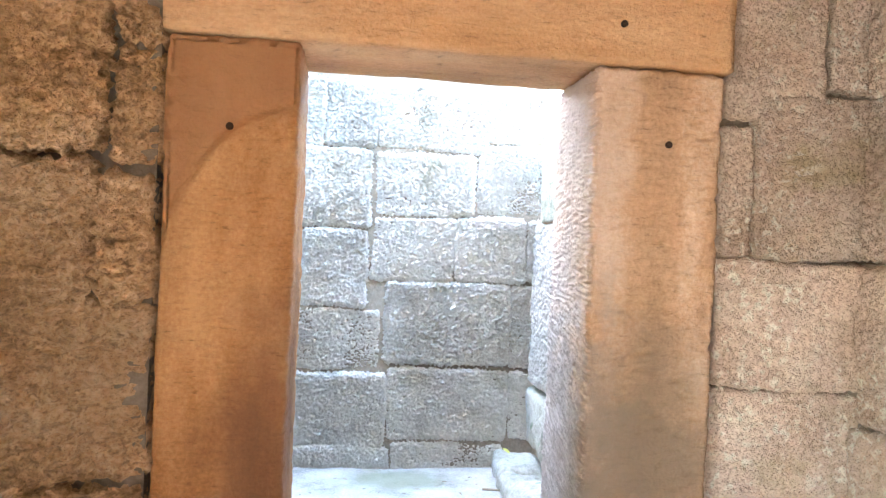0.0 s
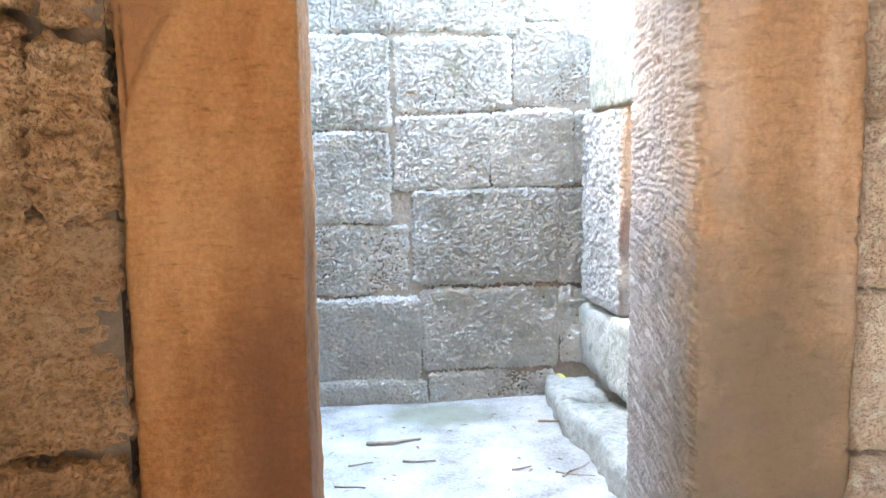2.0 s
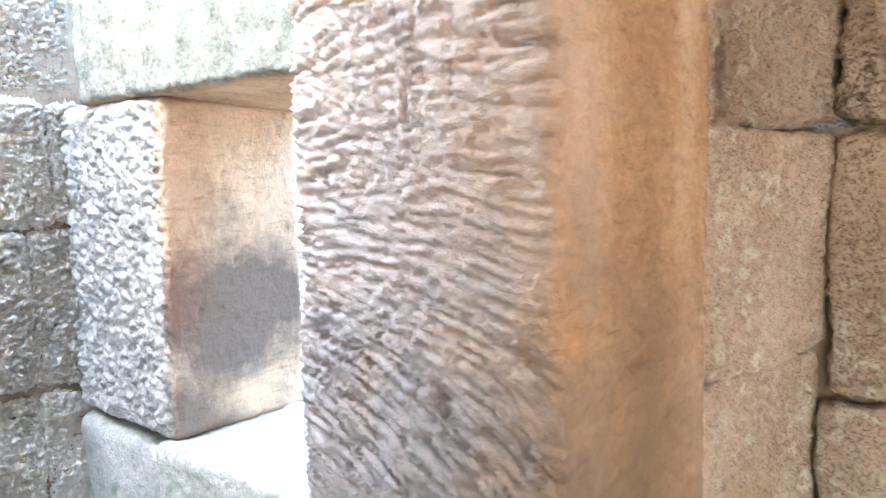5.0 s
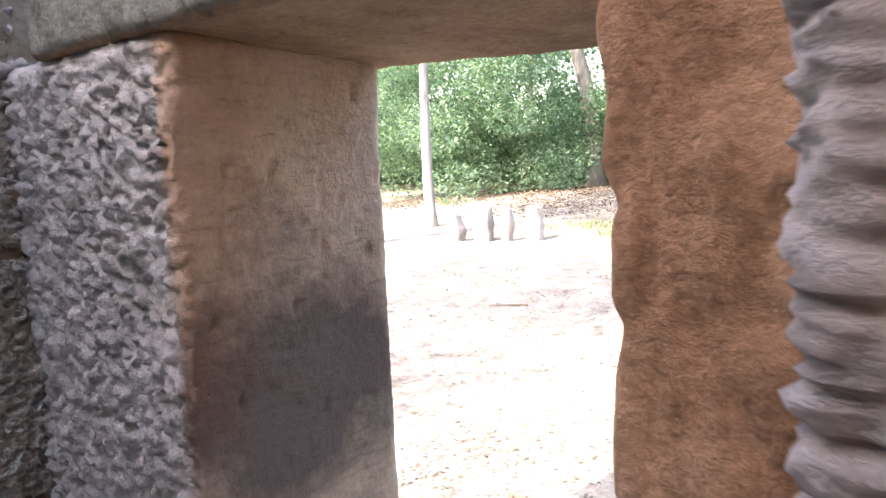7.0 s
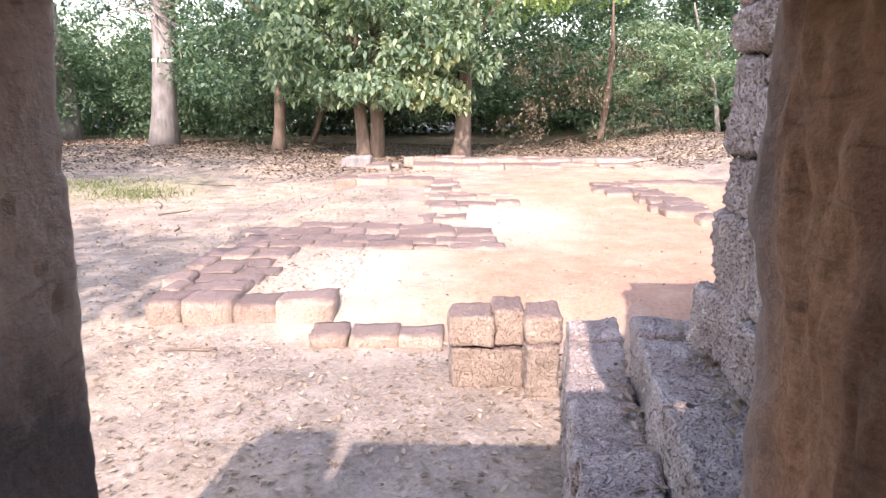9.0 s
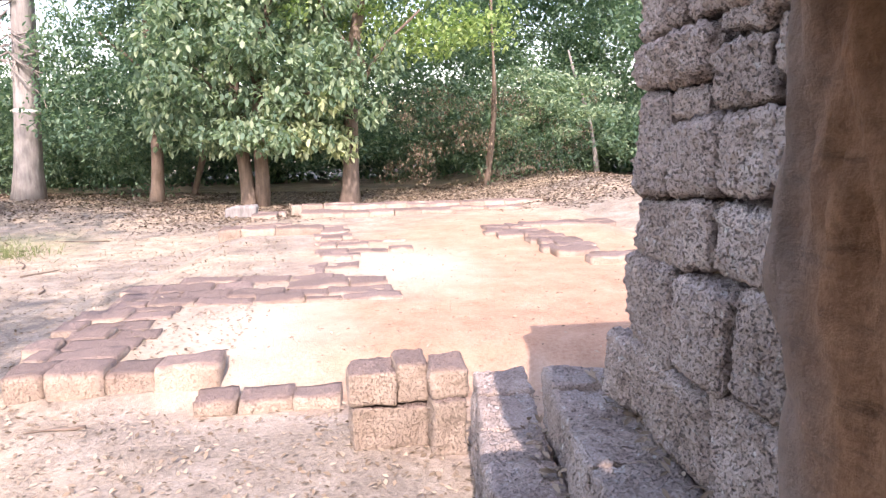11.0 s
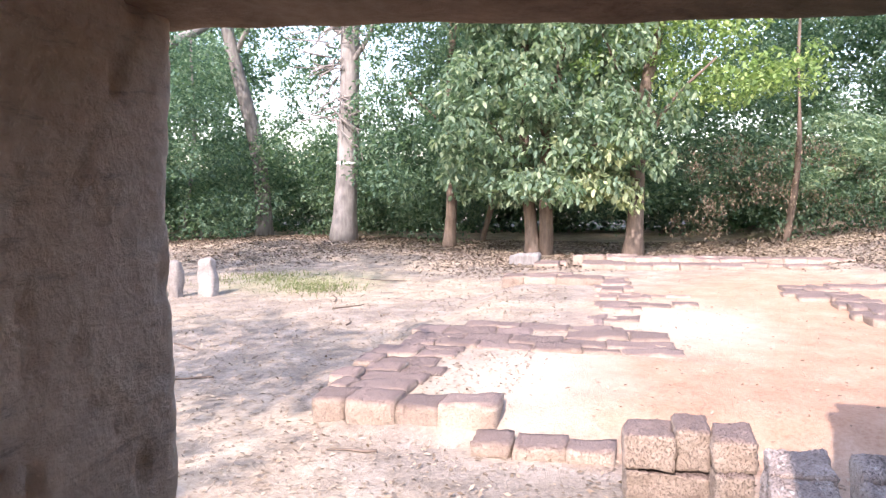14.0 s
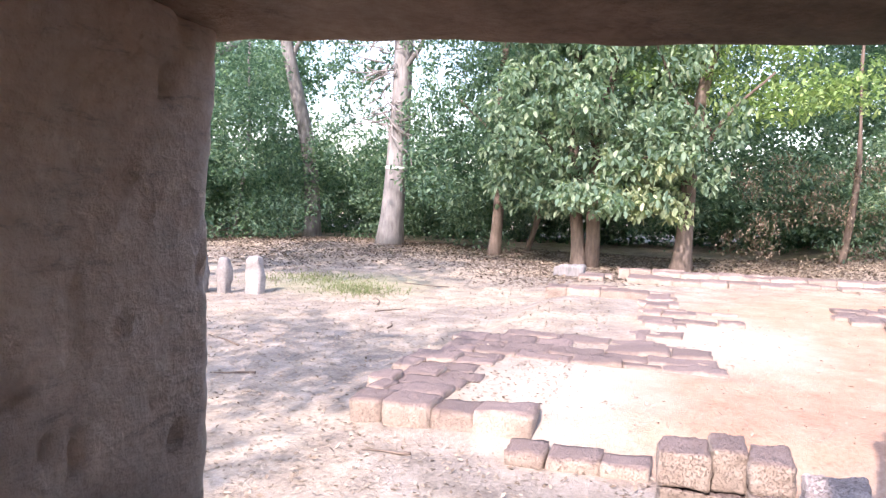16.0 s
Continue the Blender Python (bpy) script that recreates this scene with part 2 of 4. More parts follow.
def sand_ground():
    m, n, l, b = nodes_of("dry_sand_and_red_earth", 0.95)
    big = tex(n, l, 0.35, 6, 0.65)
    mid = tex(n, l, 2.2, 6, 0.65)
    small = tex(n, l, 26, 8, 0.75)
    v = sums(n, l, "ADD", sums(n, l, "MULTIPLY", mid, 0.5), sums(n, l, "MULTIPLY", small, 0.5))
    sand = ramp(n, l, v, [(0.34, (0.2, 0.155, 0.115)), (0.5, (0.385, 0.312, 0.228)), (0.66, (0.535, 0.45, 0.345))])
    litter = ramp(n, l, v, [(0.34, (0.12, 0.1, 0.08)), (0.5, (0.26, 0.22, 0.18)), (0.66, (0.43, 0.375, 0.32))])
    c = mix(n, l, ramp(n, l, big, [(0.42, grey(0)), (0.58, grey(0.85))]), sand, litter)
    red = ramp(n, l, v, [(0.34, (0.31, 0.175, 0.11)), (0.5, (0.42, 0.26, 0.172)), (0.66, (0.51, 0.345, 0.245))])
    f = ellipse(n, l, 12.2, 1.3, -0.45, 6.6, 2.9, 3.0, 0.12, 1.2, 0.3)
    f = sums(n, l, "MAXIMUM", f, ellipse(n, l, 8.3, 3.3, -0.45, 1.6, 1.7, 3.0, 0.12, 1.2, 0.3))
    c = mix(n, l, f, c, red)
    pale = sums(n, l, "MAXIMUM", ellipse(n, l, 8.5, 5.0, -0.45, 1.5, 0.75, 3.0, 0.3, 1.5, 0.6), ellipse(n, l, 12.0, 3.3, -0.45, 1.8, 0.9, 3.0, 0.3, 1.5, 0.6))
    c = mix(n, l, sums(n, l, "MULTIPLY", pale, 0.85), c, (0.5, 0.41, 0.32))
    grass = ellipse(n, l, 17.0, 11.3, 0, 1.8, 1.6, 9.0, 0.4, 2.0, 0.6)
    c = mix(n, l, sums(n, l, "MULTIPLY", grass, 0.5), c, (0.2, 0.24, 0.1))
    l.new(c, b.inputs["Base Color"])
    bump(n, l, b, sums(n, l, "ADD", small, mid), 0.6, 0.04)
    return m


M_GROUND = sand_ground()


def bark(name, dark, light, stretch=(1, 1, 0.2)):
    m, n, l, b = nodes_of(name, 0.9)
    v = tex(n, l, 9, 7, 0.65, stretch=stretch)
    w = tex(n, l, 1.2, 4, 0.6)
    c = ramp(n, l, sums(n, l, "ADD", sums(n, l, "MULTIPLY", v, 0.6), sums(n, l, "MULTIPLY", w, 0.4)), [(0.35, dark), (0.62, light)])
    l.new(c, b.inputs["Base Color"])
    bump(n, l, b, v, 0.7, 0.03)
    return m


M_BARK_PALE = bark("pale_grey_bark", (0.13, 0.12, 0.112), (0.28, 0.265, 0.25))
M_STAND = stone("grey_standing_stone", (0.13, 0.118, 0.108), (0.23, 0.21, 0.195), (0.36, 0.335, 0.31), 25, 0.9)
M_BARK = bark("brown_bark", (0.08, 0.06, 0.045), (0.19, 0.145, 0.115))
M_TWIG = bark("dry_twig", (0.2, 0.15, 0.1), (0.4, 0.32, 0.23))


def leaf_mat(name, cols, through=0.35):
    m, n, l, b = nodes_of(name, 0.7)
    g = n.new("ShaderNodeNewGeometry")
    c = ramp(n, l, g.outputs["Random Per Island"], [(k / (len(cols) - 1), q) for k, q in enumerate(cols)])
    l.new(c, b.inputs["Base Color"])
    t = n.new("ShaderNodeBsdfTranslucent")
    l.new(mix(n, l, 1.0, c, (1.35, 1.5, 0.95), "MULTIPLY"), t.inputs[0])
    x = n.new("ShaderNodeMixShader")
    x.inputs[0].default_value = through
    l.new(b.outputs[0], x.inputs[1])
    l.new(t.outputs[0], x.inputs[2])
    l.new(x.outputs[0], n["Material Output"].inputs[0])
    return m


M_LEAF = leaf_mat("green_leaves", [(0.07, 0.13, 0.098), (0.12, 0.2, 0.142), (0.22, 0.305, 0.2)], 0.45)
M_LEAF_BIG = leaf_mat("broad_pale_green_leaves", [(0.1, 0.165, 0.12), (0.175, 0.255, 0.175), (0.33, 0.4, 0.27)], 0.45)
# two yellower leaf colours with sunlight painted into them
M_LEAF_LIT = leaf_mat("yellow_green_sunlit_tint_leaves", [(0.14, 0.22, 0.09), (0.23, 0.33, 0.13), (0.38, 0.46, 0.21)], 0.48)
M_LEAF_PALE = leaf_mat("pale_olive_sunlit_tint_leaves", [(0.16, 0.2, 0.12), (0.28, 0.33, 0.19), (0.46, 0.49, 0.31)], 0.45)
M_LEAF_DRY = leaf_mat("brown_leaves", [(0.1, 0.075, 0.055), (0.18, 0.135, 0.1), (0.31, 0.25, 0.185)], 0.2)
# leaf brown darkened to stand for the tree shade on the ground
M_LITTER_SHADE = leaf_mat("decaying_leaves_shade_tint", [(0.07, 0.052, 0.04), (0.13, 0.098, 0.074), (0.24, 0.185, 0.135)], 0.05)
M_LITTER = leaf_mat("fallen_leaves", [(0.15, 0.11, 0.075), (0.27, 0.205, 0.145), (0.4, 0.325, 0.24)], 0.05)
M_FALLEN_GREEN = leaf_mat("fallen_yellow_leaf", [(0.5, 0.48, 0.12), (0.5, 0.48, 0.12)], 0.1)
M_GRASS = leaf_mat("short_grass", [(0.1, 0.13, 0.05), (0.2, 0.22, 0.1)], 0.15)

# ---- shapes ----
NV = noise.noise


def rough_fn(scale, amp, seed=0.0, scale2=None, amp2=0.0):
    off = Vector((seed * 7.3, seed * 3.1, seed * 5.7))
    s2 = scale2 or scale * 3.1

    def f(p, nrm):
        return amp * NV(p * scale + off) + amp2 * NV(p * s2 + off)
    return f


def worm_fn(scale, depth, seed=0.0, swell=0.012):
    """The pitted, vermiculated skin of old laterite: bumps parted by creases."""
    off = Vector((seed * 7.3, seed * 3.1, seed * 5.7))

    def f(p, nrm):
        q = Vector((p.x, p.y, p.z * 1.45))
        a = NV(q * scale + off)
        c = NV(q * (scale * 1.9) - off)
        w = min(1.0, max(0.25, (max(abs(nrm.x), abs(nrm.y), abs(nrm.z)) - 0.7) * 3.6))
        return w * depth * (min(abs(a) * 2.6, 1.0) - 0.75 + 0.45 * min(abs(c) * 2.5, 1.0)) + swell * NV(p * 4.0 + off) + 0.006 * NV(p * 13 - off)
    return f


def crust_fn(scale, depth, seed=0.0, swell=0.014, flat=1.75):
    """The coarse, flaked skin of weathered blocks: lumps drawn out sideways, with deep creases between them."""
    off = Vector((seed * 7.3, seed * 3.1, seed * 5.7))

    def f(p, nrm):
        q = Vector((p.x, p.y, p.z * flat))
        q += Vector((NV(p * 14 + off), 0, NV(p * 14 - off))) * 0.025
        a = NV(q * scale + off)
        b = NV(q * (scale * 1.7) - off)
        c = NV(q * (scale * 2.4) + off * 2)
        w = min(1.0, max(0.3, (max(abs(nrm.x), abs(nrm.y), abs(nrm.z)) - 0.7) * 3.6))
        lump = min(abs(a) * 2.4, 1.0) * 0.35 + b * 0.9 + c * 0.9 - 0.15
        pit = max(0.0, -0.2 - NV(q * (scale * 0.9) - off * 2))
        return w * (depth * lump - 1.6 * depth * pit) + swell * NV(p * 4.0 + off) + 0.006 * NV(p * 13 - off)
    return f


def chisel_fn(pitch, depth, seed=0.0):
    """Slanting, uneven tool marks of a hewn face."""
    off = Vector((seed * 7.3, seed * 3.1, seed * 5.7))

    def f(p, nrm):
        k = max(0.0, min(1.0, (p.z - 0.95) / 0.5))
        slope = 0.62 * (1 - k) - 0.05 * k + 0.25 * NV(p * 1.7 + off)
        v = p.z - slope * (p.y - 3.0) + 0.02 * NV(p * 6 + off)
        u = p.y - slope * p.z * 0.3
        a = NV(Vector((u * 7.0, v / pitch * 0.8, 0.5)) + off)
        b = NV(Vector((u * 18.0, v / pitch * 1.6, 4.5)) - off)
        c = NV(p * 55)
        up = 0.6 * max(0.0, 1 - abs(p.y - 3.05) / 0.16) * k
        e = NV(Vector((u / pitch * 0.9, v * 9.0, 1.5)))
        ridge = (1 - up) * (0.55 - abs(a) * 2.0) + up * (0.5 - abs(e) * 2.0)
        return depth * (ridge + 0.45 * (0.4 - abs(b) * 2)) + 0.2 * depth * c + 0.006 * NV(p * 3.0 + off)
    return f


def plain_mesh(name, verts, faces, smooth=True):
    me = bpy.data.meshes.new(name)
    me.from_pydata([tuple(v) for v in verts], [], faces)
    if smooth:
        me.polygons.foreach_set("use_smooth", [True] * len(me.polygons))
    me.update()
    return me


def stone_mesh(name, lo, hi, res=0.05, r=0.03, disp=None, warp=0.0, seed=0, lean=None):
    """A worn block between two corners: a fine grid, rounded edges and a skin moved by disp. Points are in world metres."""
    lo, hi = Vector(lo), Vector(hi)
    size = hi - lo
    r = min(r, min(size) * 0.45)
    cnt = [max(1, int(round(s / res))) for s in size]
    index, verts, faces = {}, [], []

    def vid(i, j, k):
        key = (i, j, k)
        if key not in index:
            index[key] = len(verts)
            verts.append(key)
        return index[key]

    nx, ny, nz = cnt
    for j in range(ny):
        for k in range(nz):
            faces.append((vid(0, j, k), vid(0, j, k + 1), vid(0, j + 1, k + 1), vid(0, j + 1, k)))
            faces.append((vid(nx, j, k), vid(nx, j + 1, k), vid(nx, j + 1, k + 1), vid(nx, j, k + 1)))
    for i in range(nx):
        for k in range(nz):
            faces.append((vid(i, 0, k), vid(i + 1, 0, k), vid(i + 1, 0, k + 1), vid(i, 0, k + 1)))
            faces.append((vid(i, ny, k), vid(i, ny, k + 1), vid(i + 1, ny, k + 1), vid(i + 1, ny, k)))
    for i in range(nx):
        for j in range(ny):
            faces.append((vid(i, j, 0), vid(i, j + 1, 0), vid(i + 1, j + 1, 0), vid(i + 1, j, 0)))
            faces.append((vid(i, j, nz), vid(i + 1, j, nz), vid(i + 1, j + 1, nz), vid(i, j + 1, nz)))
    rnd = random.Random(seed)
    so = Vector((rnd.uniform(-50, 50), rnd.uniform(-50, 50), rnd.uniform(-50, 50)))
    out = []
    ilo, ihi = lo + Vector((r, r, r)), hi - Vector((r, r, r))
    for i, j, k in verts:
        p = Vector((lo.x + size.x * i / nx, lo.y + size.y * j / ny, lo.z + size.z * k / nz))
        q = Vector((min(max(p.x, ilo.x), ihi.x), min(max(p.y, ilo.y), ihi.y), min(max(p.z, ilo.z), ihi.z)))
        d = p - q
        nrm = d.normalized() if d.length > 1e-6 else Vector((0, 0, 1))
        s = q + nrm * r
        if warp:
            s += Vector((NV(s * 2.0 + so), NV(s * 2.0 - so), NV(s * 2.0 + so * 2))) * warp
        if disp:
            s += nrm * disp(s, nrm)
        if lean:
            s = lean(s)
        out.append(s)
    return plain_mesh(name, out, faces)


def part(name, me, material, parent=None, label=""):
    """Links a mesh as one object, under a thing if one is given."""
    if isinstance(me, bmesh.types.BMesh):
        bm, me = me, bpy.data.meshes.new(name)
        bm.to_mesh(me)
        bm.free()
    ob = new(name, me)
    if material and not me.materials:
        me.materials.append(material)
    if parent:
        ob.parent = parent
    if label:
        ob["label"] = label
    return ob


def box_mesh(name, *boxes):
    bm = bmesh.new()
    for x0, x1, y0, y1, z0, z1 in boxes:
        bmesh.ops.create_cube(bm, size=1, matrix=Matrix.Translation(((x0 + x1) / 2, (y0 + y1) / 2, (z0 + z1) / 2)) @ Matrix.Diagonal((x1 - x0, y1 - y0, z1 - z0, 1)))
    me = bpy.data.meshes.new(name)
    bm.to_mesh(me)
    bm.free()
    return me


def structure(name, me, material, label=""):
    return tagged(part(name, me, material), label, kind="structure")


def thing(name, label, category, group=""):
    return tagged(new(name), label, category, group)


# ---- setting ----
GZ = -0.45
DOOR_Y0, DOOR_Y1 = 2.79, 3.33
E_X0, E_X1 = 1.36, 1.90
WIN_Y0, WIN_Y1, WIN_Z0, WIN_Z1 = 3.612, 4.456, 0.63, 1.70


def ground_height(x, y):
    bank = 0.75 * math.exp(-((y + 4.5) / 3.2) ** 2) * max(0.0, min(1.0, (x - 13) / 5))
    mound = 0.35 * math.exp(-((y - 17) / 6) ** 2 - ((x - 27) / 7) ** 2)
    swell = 0.05 * NV(Vector((x * 0.35, y * 0.35, 0))) + 0.02 * NV(Vector((x * 1.7, y * 1.7, 3)))
    near = max(0.0, min(1.0, (x - 3) / 4))
    terrace = 0.2 * min(1.0, max(0.0, (x - 7.0) / 0.35)) * min(1.0, max(0.0, (6.6 - y) / 0.3)) * min(1.0, max(0.0, (y + 1.6) / 0.8)) * min(1.0, max(0.0, (21.5 - x) / 1.5))
    return GZ + near * (bank + mound + swell) + terrace


def build_ground():
    xs = [-300, -120, -50, -20, -8, -2, 1.5] + [2 + 0.35 * k for k in range(100)] + [38, 42, 48, 60, 90, 160, 400]
    ys = [-300, -120, -60, -35, -22] + [-16 + 0.4 * k for k in range(106)] + [28, 34, 42, 60, 120, 300]
    verts = [(x, y, ground_height(x, y)) for x in xs for y in ys]
    m = len(ys)
    faces = [(i * m + j, (i + 1) * m + j, (i + 1) * m + j + 1, i * m + j + 1) for i in range(len(xs) - 1) for j in range(m - 1)]
    structure("ground", plain_mesh("ground", verts, faces), M_GROUND, "dry sandy ground with red earth and leaf litter")


build_ground()

structure("floor", stone_mesh("floor", (-2.7, -1.8, -0.42), (1.5, 5.2, 0.0), 0.07, 0.01, rough_fn(3.0, 0.008, 4, 14.0, 0.004)), M_FLOOR, "pale dusty floor of trodden sand")

# the heavy masonry round the inner chamber and the roofless porch
wall_south = structure("wall_south", box_mesh("wall_south", (-3.2, 4.12, -3.6, -1.75, GZ, 3.5)), M_CORE, "thick rough masonry wall")
wall_tower_east = structure("wall_tower_east", box_mesh("wall_tower_east", (2.1, 4.12, -1.75, 2.3, GZ, 3.05), (2.1, 4.12, 2.3, 2.82, GZ, 1.55), (2.1, 4.12, 2.3, 2.82, 1.64, 3.05), (2.1, 2.4, -1.75, 2.82, 3.05, 3.5)), M_CORE, "thick rough masonry wall")
# unseen doorway, added so sun on the floor bounces into the chamber
wall_tower_west = structure("wall_tower_west", box_mesh("wall_tower_west", (-2.0, -1.25, -1.75, -1.15, GZ, 3.5), (-2.0, -1.25, 0.62, 2.83, GZ, 3.5), (-2.0, -1.25, -1.15, 0.62, 2.2, 3.5)), M_LEFT, "unseen thick ochre wall with a doorway added for light")
# the gap is invented, out of view, to light the chamber
ceiling = structure("ceiling", box_mesh("ceiling", (-1.25, 2.1, -0.7, 2.83, 3.2, 3.5), (-1.25, 0.3, -1.75, -0.7, 3.2, 3.5), (1.7, 2.1, -1.75, -0.7, 3.2, 3.5)), M_LEFT, "unseen stone ceiling with a gap added to let in skylight")
# the last box is an unseen block added to shade the footing outside
wall_door = structure("wall_door", box_mesh("wall_door", (-2.6, -0.63, 2.84, 3.3, GZ, 3.5), (1.5, 2.3, 2.9, 3.3, GZ, 3.5), (-0.63, 1.56, 2.84, 3.3, 2.66, 3.5), (1.5, 2.3, 3.3, 3.58, 2.17, 3.5)), M_JOINT, "masonry wall round the inner door")
wall_north = structure("wall_north", box_mesh("wall_north", (-3.1, 1.42, 5.14, 5.58, GZ, 2.68), (1.42, 1.88, 5.14, 5.58, GZ, 2.14)), M_FILL, "masonry wall of pale grey blocks")
# unseen west wall, added at a height that blocks the sun from the porch
wall_west = structure("wall_west", box_mesh("wall_west", (-3.1, -2.6, 2.83, 5.14, GZ, 5.58), (-3.1, -2.6, 5.14, 5.74, 2.68, 5.58)), M_GREY, "unseen tall pale wall added to keep sun off the porch")
wall_east = structure("wall_east", box_mesh("wall_east", (1.42, 1.86, 3.33, 5.15, GZ, 0.55)), M_CORE, "masonry wall with a deep side window")

# the inner door's frame
door_1 = tagged(new("door_1"), "orange sandstone door frame with hewn reveals, no leaf", kind="structure")


def jamb_left_skin(p, nrm):
    arch = ((p.x + 0.12) / 0.50) ** 2 + ((p.z - 1.3) / 0.72) ** 2
    step = 0.0
    if nrm.y < -0.5 and p.z > 1.3:
        step = -0.02 * max(0.0, min(1.0, (arch - 0.97) / 0.06))
    return step + 0.007 * NV(p * 4) + 0.0035 * NV(Vector((p.x * 22, p.y * 22, p.z * 30))) - 0.012 * max(0.0, NV(Vector((p.x * 16, p.y * 16, p.z * 42))) - 0.15) + (0.007 * NV(p * 26) if nrm.x > 0.4 else 0.0)


def jamb_right_skin():
    hew = chisel_fn(0.0088, 0.0135, 2)

    def f(p, nrm):
        if nrm.x < -0.35:
            return hew(p, nrm)
        return 0.008 * NV(p * 4.5) - 0.016 * max(0.0, NV(Vector((p.x * 14 + p.z * 6, p.y * 14, p.z * 26 - p.x * 9))) - 0.05)
    return f


part("jamb", stone_mesh("jamb", (-0.60, DOOR_Y0, -0.05), (-0.13, DOOR_Y1, 2.265), 0.014, 0.018, jamb_left_skin), M_JAMB_L, door_1, "smooth orange jamb with a dark stain")
part("jamb", stone_mesh("jamb", (0.985, DOOR_Y0, -0.05), (1.505, DOOR_Y1, 2.268), 0.0056, 0.03, jamb_right_skin()), M_JAMB_R, door_1, "jamb with a hewn, smoke-grey reveal")
part("lintel", stone_mesh("lintel", (-0.62, DOOR_Y0 - 0.015, 2.27), (1.53, DOOR_Y1, 2.85), 0.035, 0.015, rough_fn(4, 0.008, 5, 16, 0.004)), M_LINTEL, door_1)
# peg holes: solid plugs, near-black in place of the shade inside
for hx, hy, hz in ((-0.37, 2.778, 1.94), (1.275, 2.785, 1.975), (1.07, 2.77, 2.42)):
    bm = bmesh.new()
    bmesh.ops.create_cone(bm, cap_ends=True, segments=14, radius1=0.011, radius2=0.014, depth=0.018, matrix=pose(hx, hy, hz, 90, 0, 0))
    M_HOLE = bpy.data.materials.get("peg_hole_shade") or stone("peg_hole_shade", (0.02, 0.012, 0.008), (0.035, 0.02, 0.012), (0.05, 0.03, 0.02))
    part("peg_hole", bm, M_HOLE, door_1, "small plug coloured dark like the shade in a peg hole")

# the side window's frame
window_1 = tagged(new("window_1"), "deep sandstone window opening without glass", kind="structure")


def window_jamb_skin():
    worm = worm_fn(42, 0.02, 8)

    def f(p, nrm):
        if nrm.x < -0.4:
            return worm(p, nrm)
        pit = max(0.0, NV(Vector((p.x * 48, p.y * 48, p.z * 24))) - 0.3)
        return 0.005 * NV(p * 3.2) + 0.004 * NV(Vector((p.x * 3, 0, p.z * 5))) - 0.024 * pit + 0.0025 * NV(p * 45)
    return f


def south_jamb_skin(p, nrm):
    a = NV(Vector((p.x * 24 + p.z * 2.5, p.y * 24, p.z * 7)))
    return 0.005 * NV(p * 4) + 0.014 * (min(abs(a) * 2.4, 1.0) - 0.7) + 0.012 * NV(Vector((p.x * 28, p.y * 28, p.z * 12)))


part("jamb", stone_mesh("jamb", (E_X0, WIN_Y1 - 0.014, WIN_Z0 - 0.02), (E_X1, 5.13, WIN_Z1 + 0.015), 0.0105, 0.035, window_jamb_skin()), M_WINDOW, window_1, "smooth jamb with a black soot stain")
part("jamb", stone_mesh("jamb", (E_X0, 3.345, WIN_Z0 - 0.02), (E_X1, WIN_Y0, WIN_Z1 + 0.01), 0.0125, 0.035, south_jamb_skin, lean=lambda p: Vector((p.x, p.y + (0.016 * max(0.0, min(1.0, (p.z - 0.95) / 0.6))) * max(0.0, min(1.0, (p.x - 1.5) / 0.3)) * (1.0 if p.y > 3.5 else 0.0), p.z))), M_JAMB_S, window_1, "dark rough-worn brown jamb")


def lintel_skin(p, nrm):
    if nrm.x > -0.4:
        return 0.004 * NV(p * 5) + 0.004 * NV(p * 20)
    a = NV(Vector((0.5, p.y * 34 + p.z * 7, p.z * 7)))
    return 0.012 * (min(abs(a) * 2.4, 1.0) - 0.7) + 0.012 * NV(p * 7) + 0.006 * NV(p * 26)


part("lintel", stone_mesh("lintel", (E_X0 - 0.015, 3.42, WIN_Z1 + 0.015), (E_X1 + 0.03, 4.96, 2.14), 0.014, 0.025, lintel_skin, lean=lambda p: Vector((p.x, p.y, p.z - (0.036 + 0.036 * (4.46 - p.y)) * max(0.0, (p.x - E_X0) / 0.54) * (1 if p.z < 1.85 else 0)))), M_W_LINTEL, window_1)
part("sill", stone_mesh("sill", (E_X0 - 0.03, 3.4, 0.22), (E_X1, 4.52, WIN_Z0 - 0.015), 0.022, 0.03, rough_fn(6, 0.016, 12, 26, 0.012), warp=0.03), M_PALE, window_1, "pale weathered sill block")
part("sill", stone_mesh("sill", (E_X0 - 0.02, 4.54, 0.2), (E_X1, 5.12, WIN_Z0 - 0.05), 0.03, 0.05, rough_fn(5, 0.03, 13, 18, 0.008), warp=0.03), M_PALE, window_1, "broken greenish sill block")

ledge = tagged(part("ledge", stone_mesh("ledge", (1.08, 3.35, -0.05), (1.42, 4.62, 0.15), 0.02, 0.06, rough_fn(6, 0.03, 15, 24, 0.014), warp=0.05), M_PALE), "pale worn footing stone along the wall", kind="structure")
ledge_2 = tagged(part("ledge", stone_mesh("ledge", (1.1, 4.6, -0.05), (1.42, 5.12, 0.16), 0.02, 0.07, rough_fn(6, 0.03, 16, 24, 0.014), warp=0.05), M_PALE), "pale worn footing stone in the corner", kind="structure")

# ---- outdoors: things ----
def laterite_block(name, lo, hi, mat, parent, seed, res=0.06, amp=0.018, r=0.014, label=""):
    return part(name, stone_mesh(name, lo, hi, res, r, rough_fn(6, amp, seed % 13, 20, amp * 0.6), warp=0.035, seed=seed), mat, parent, label)


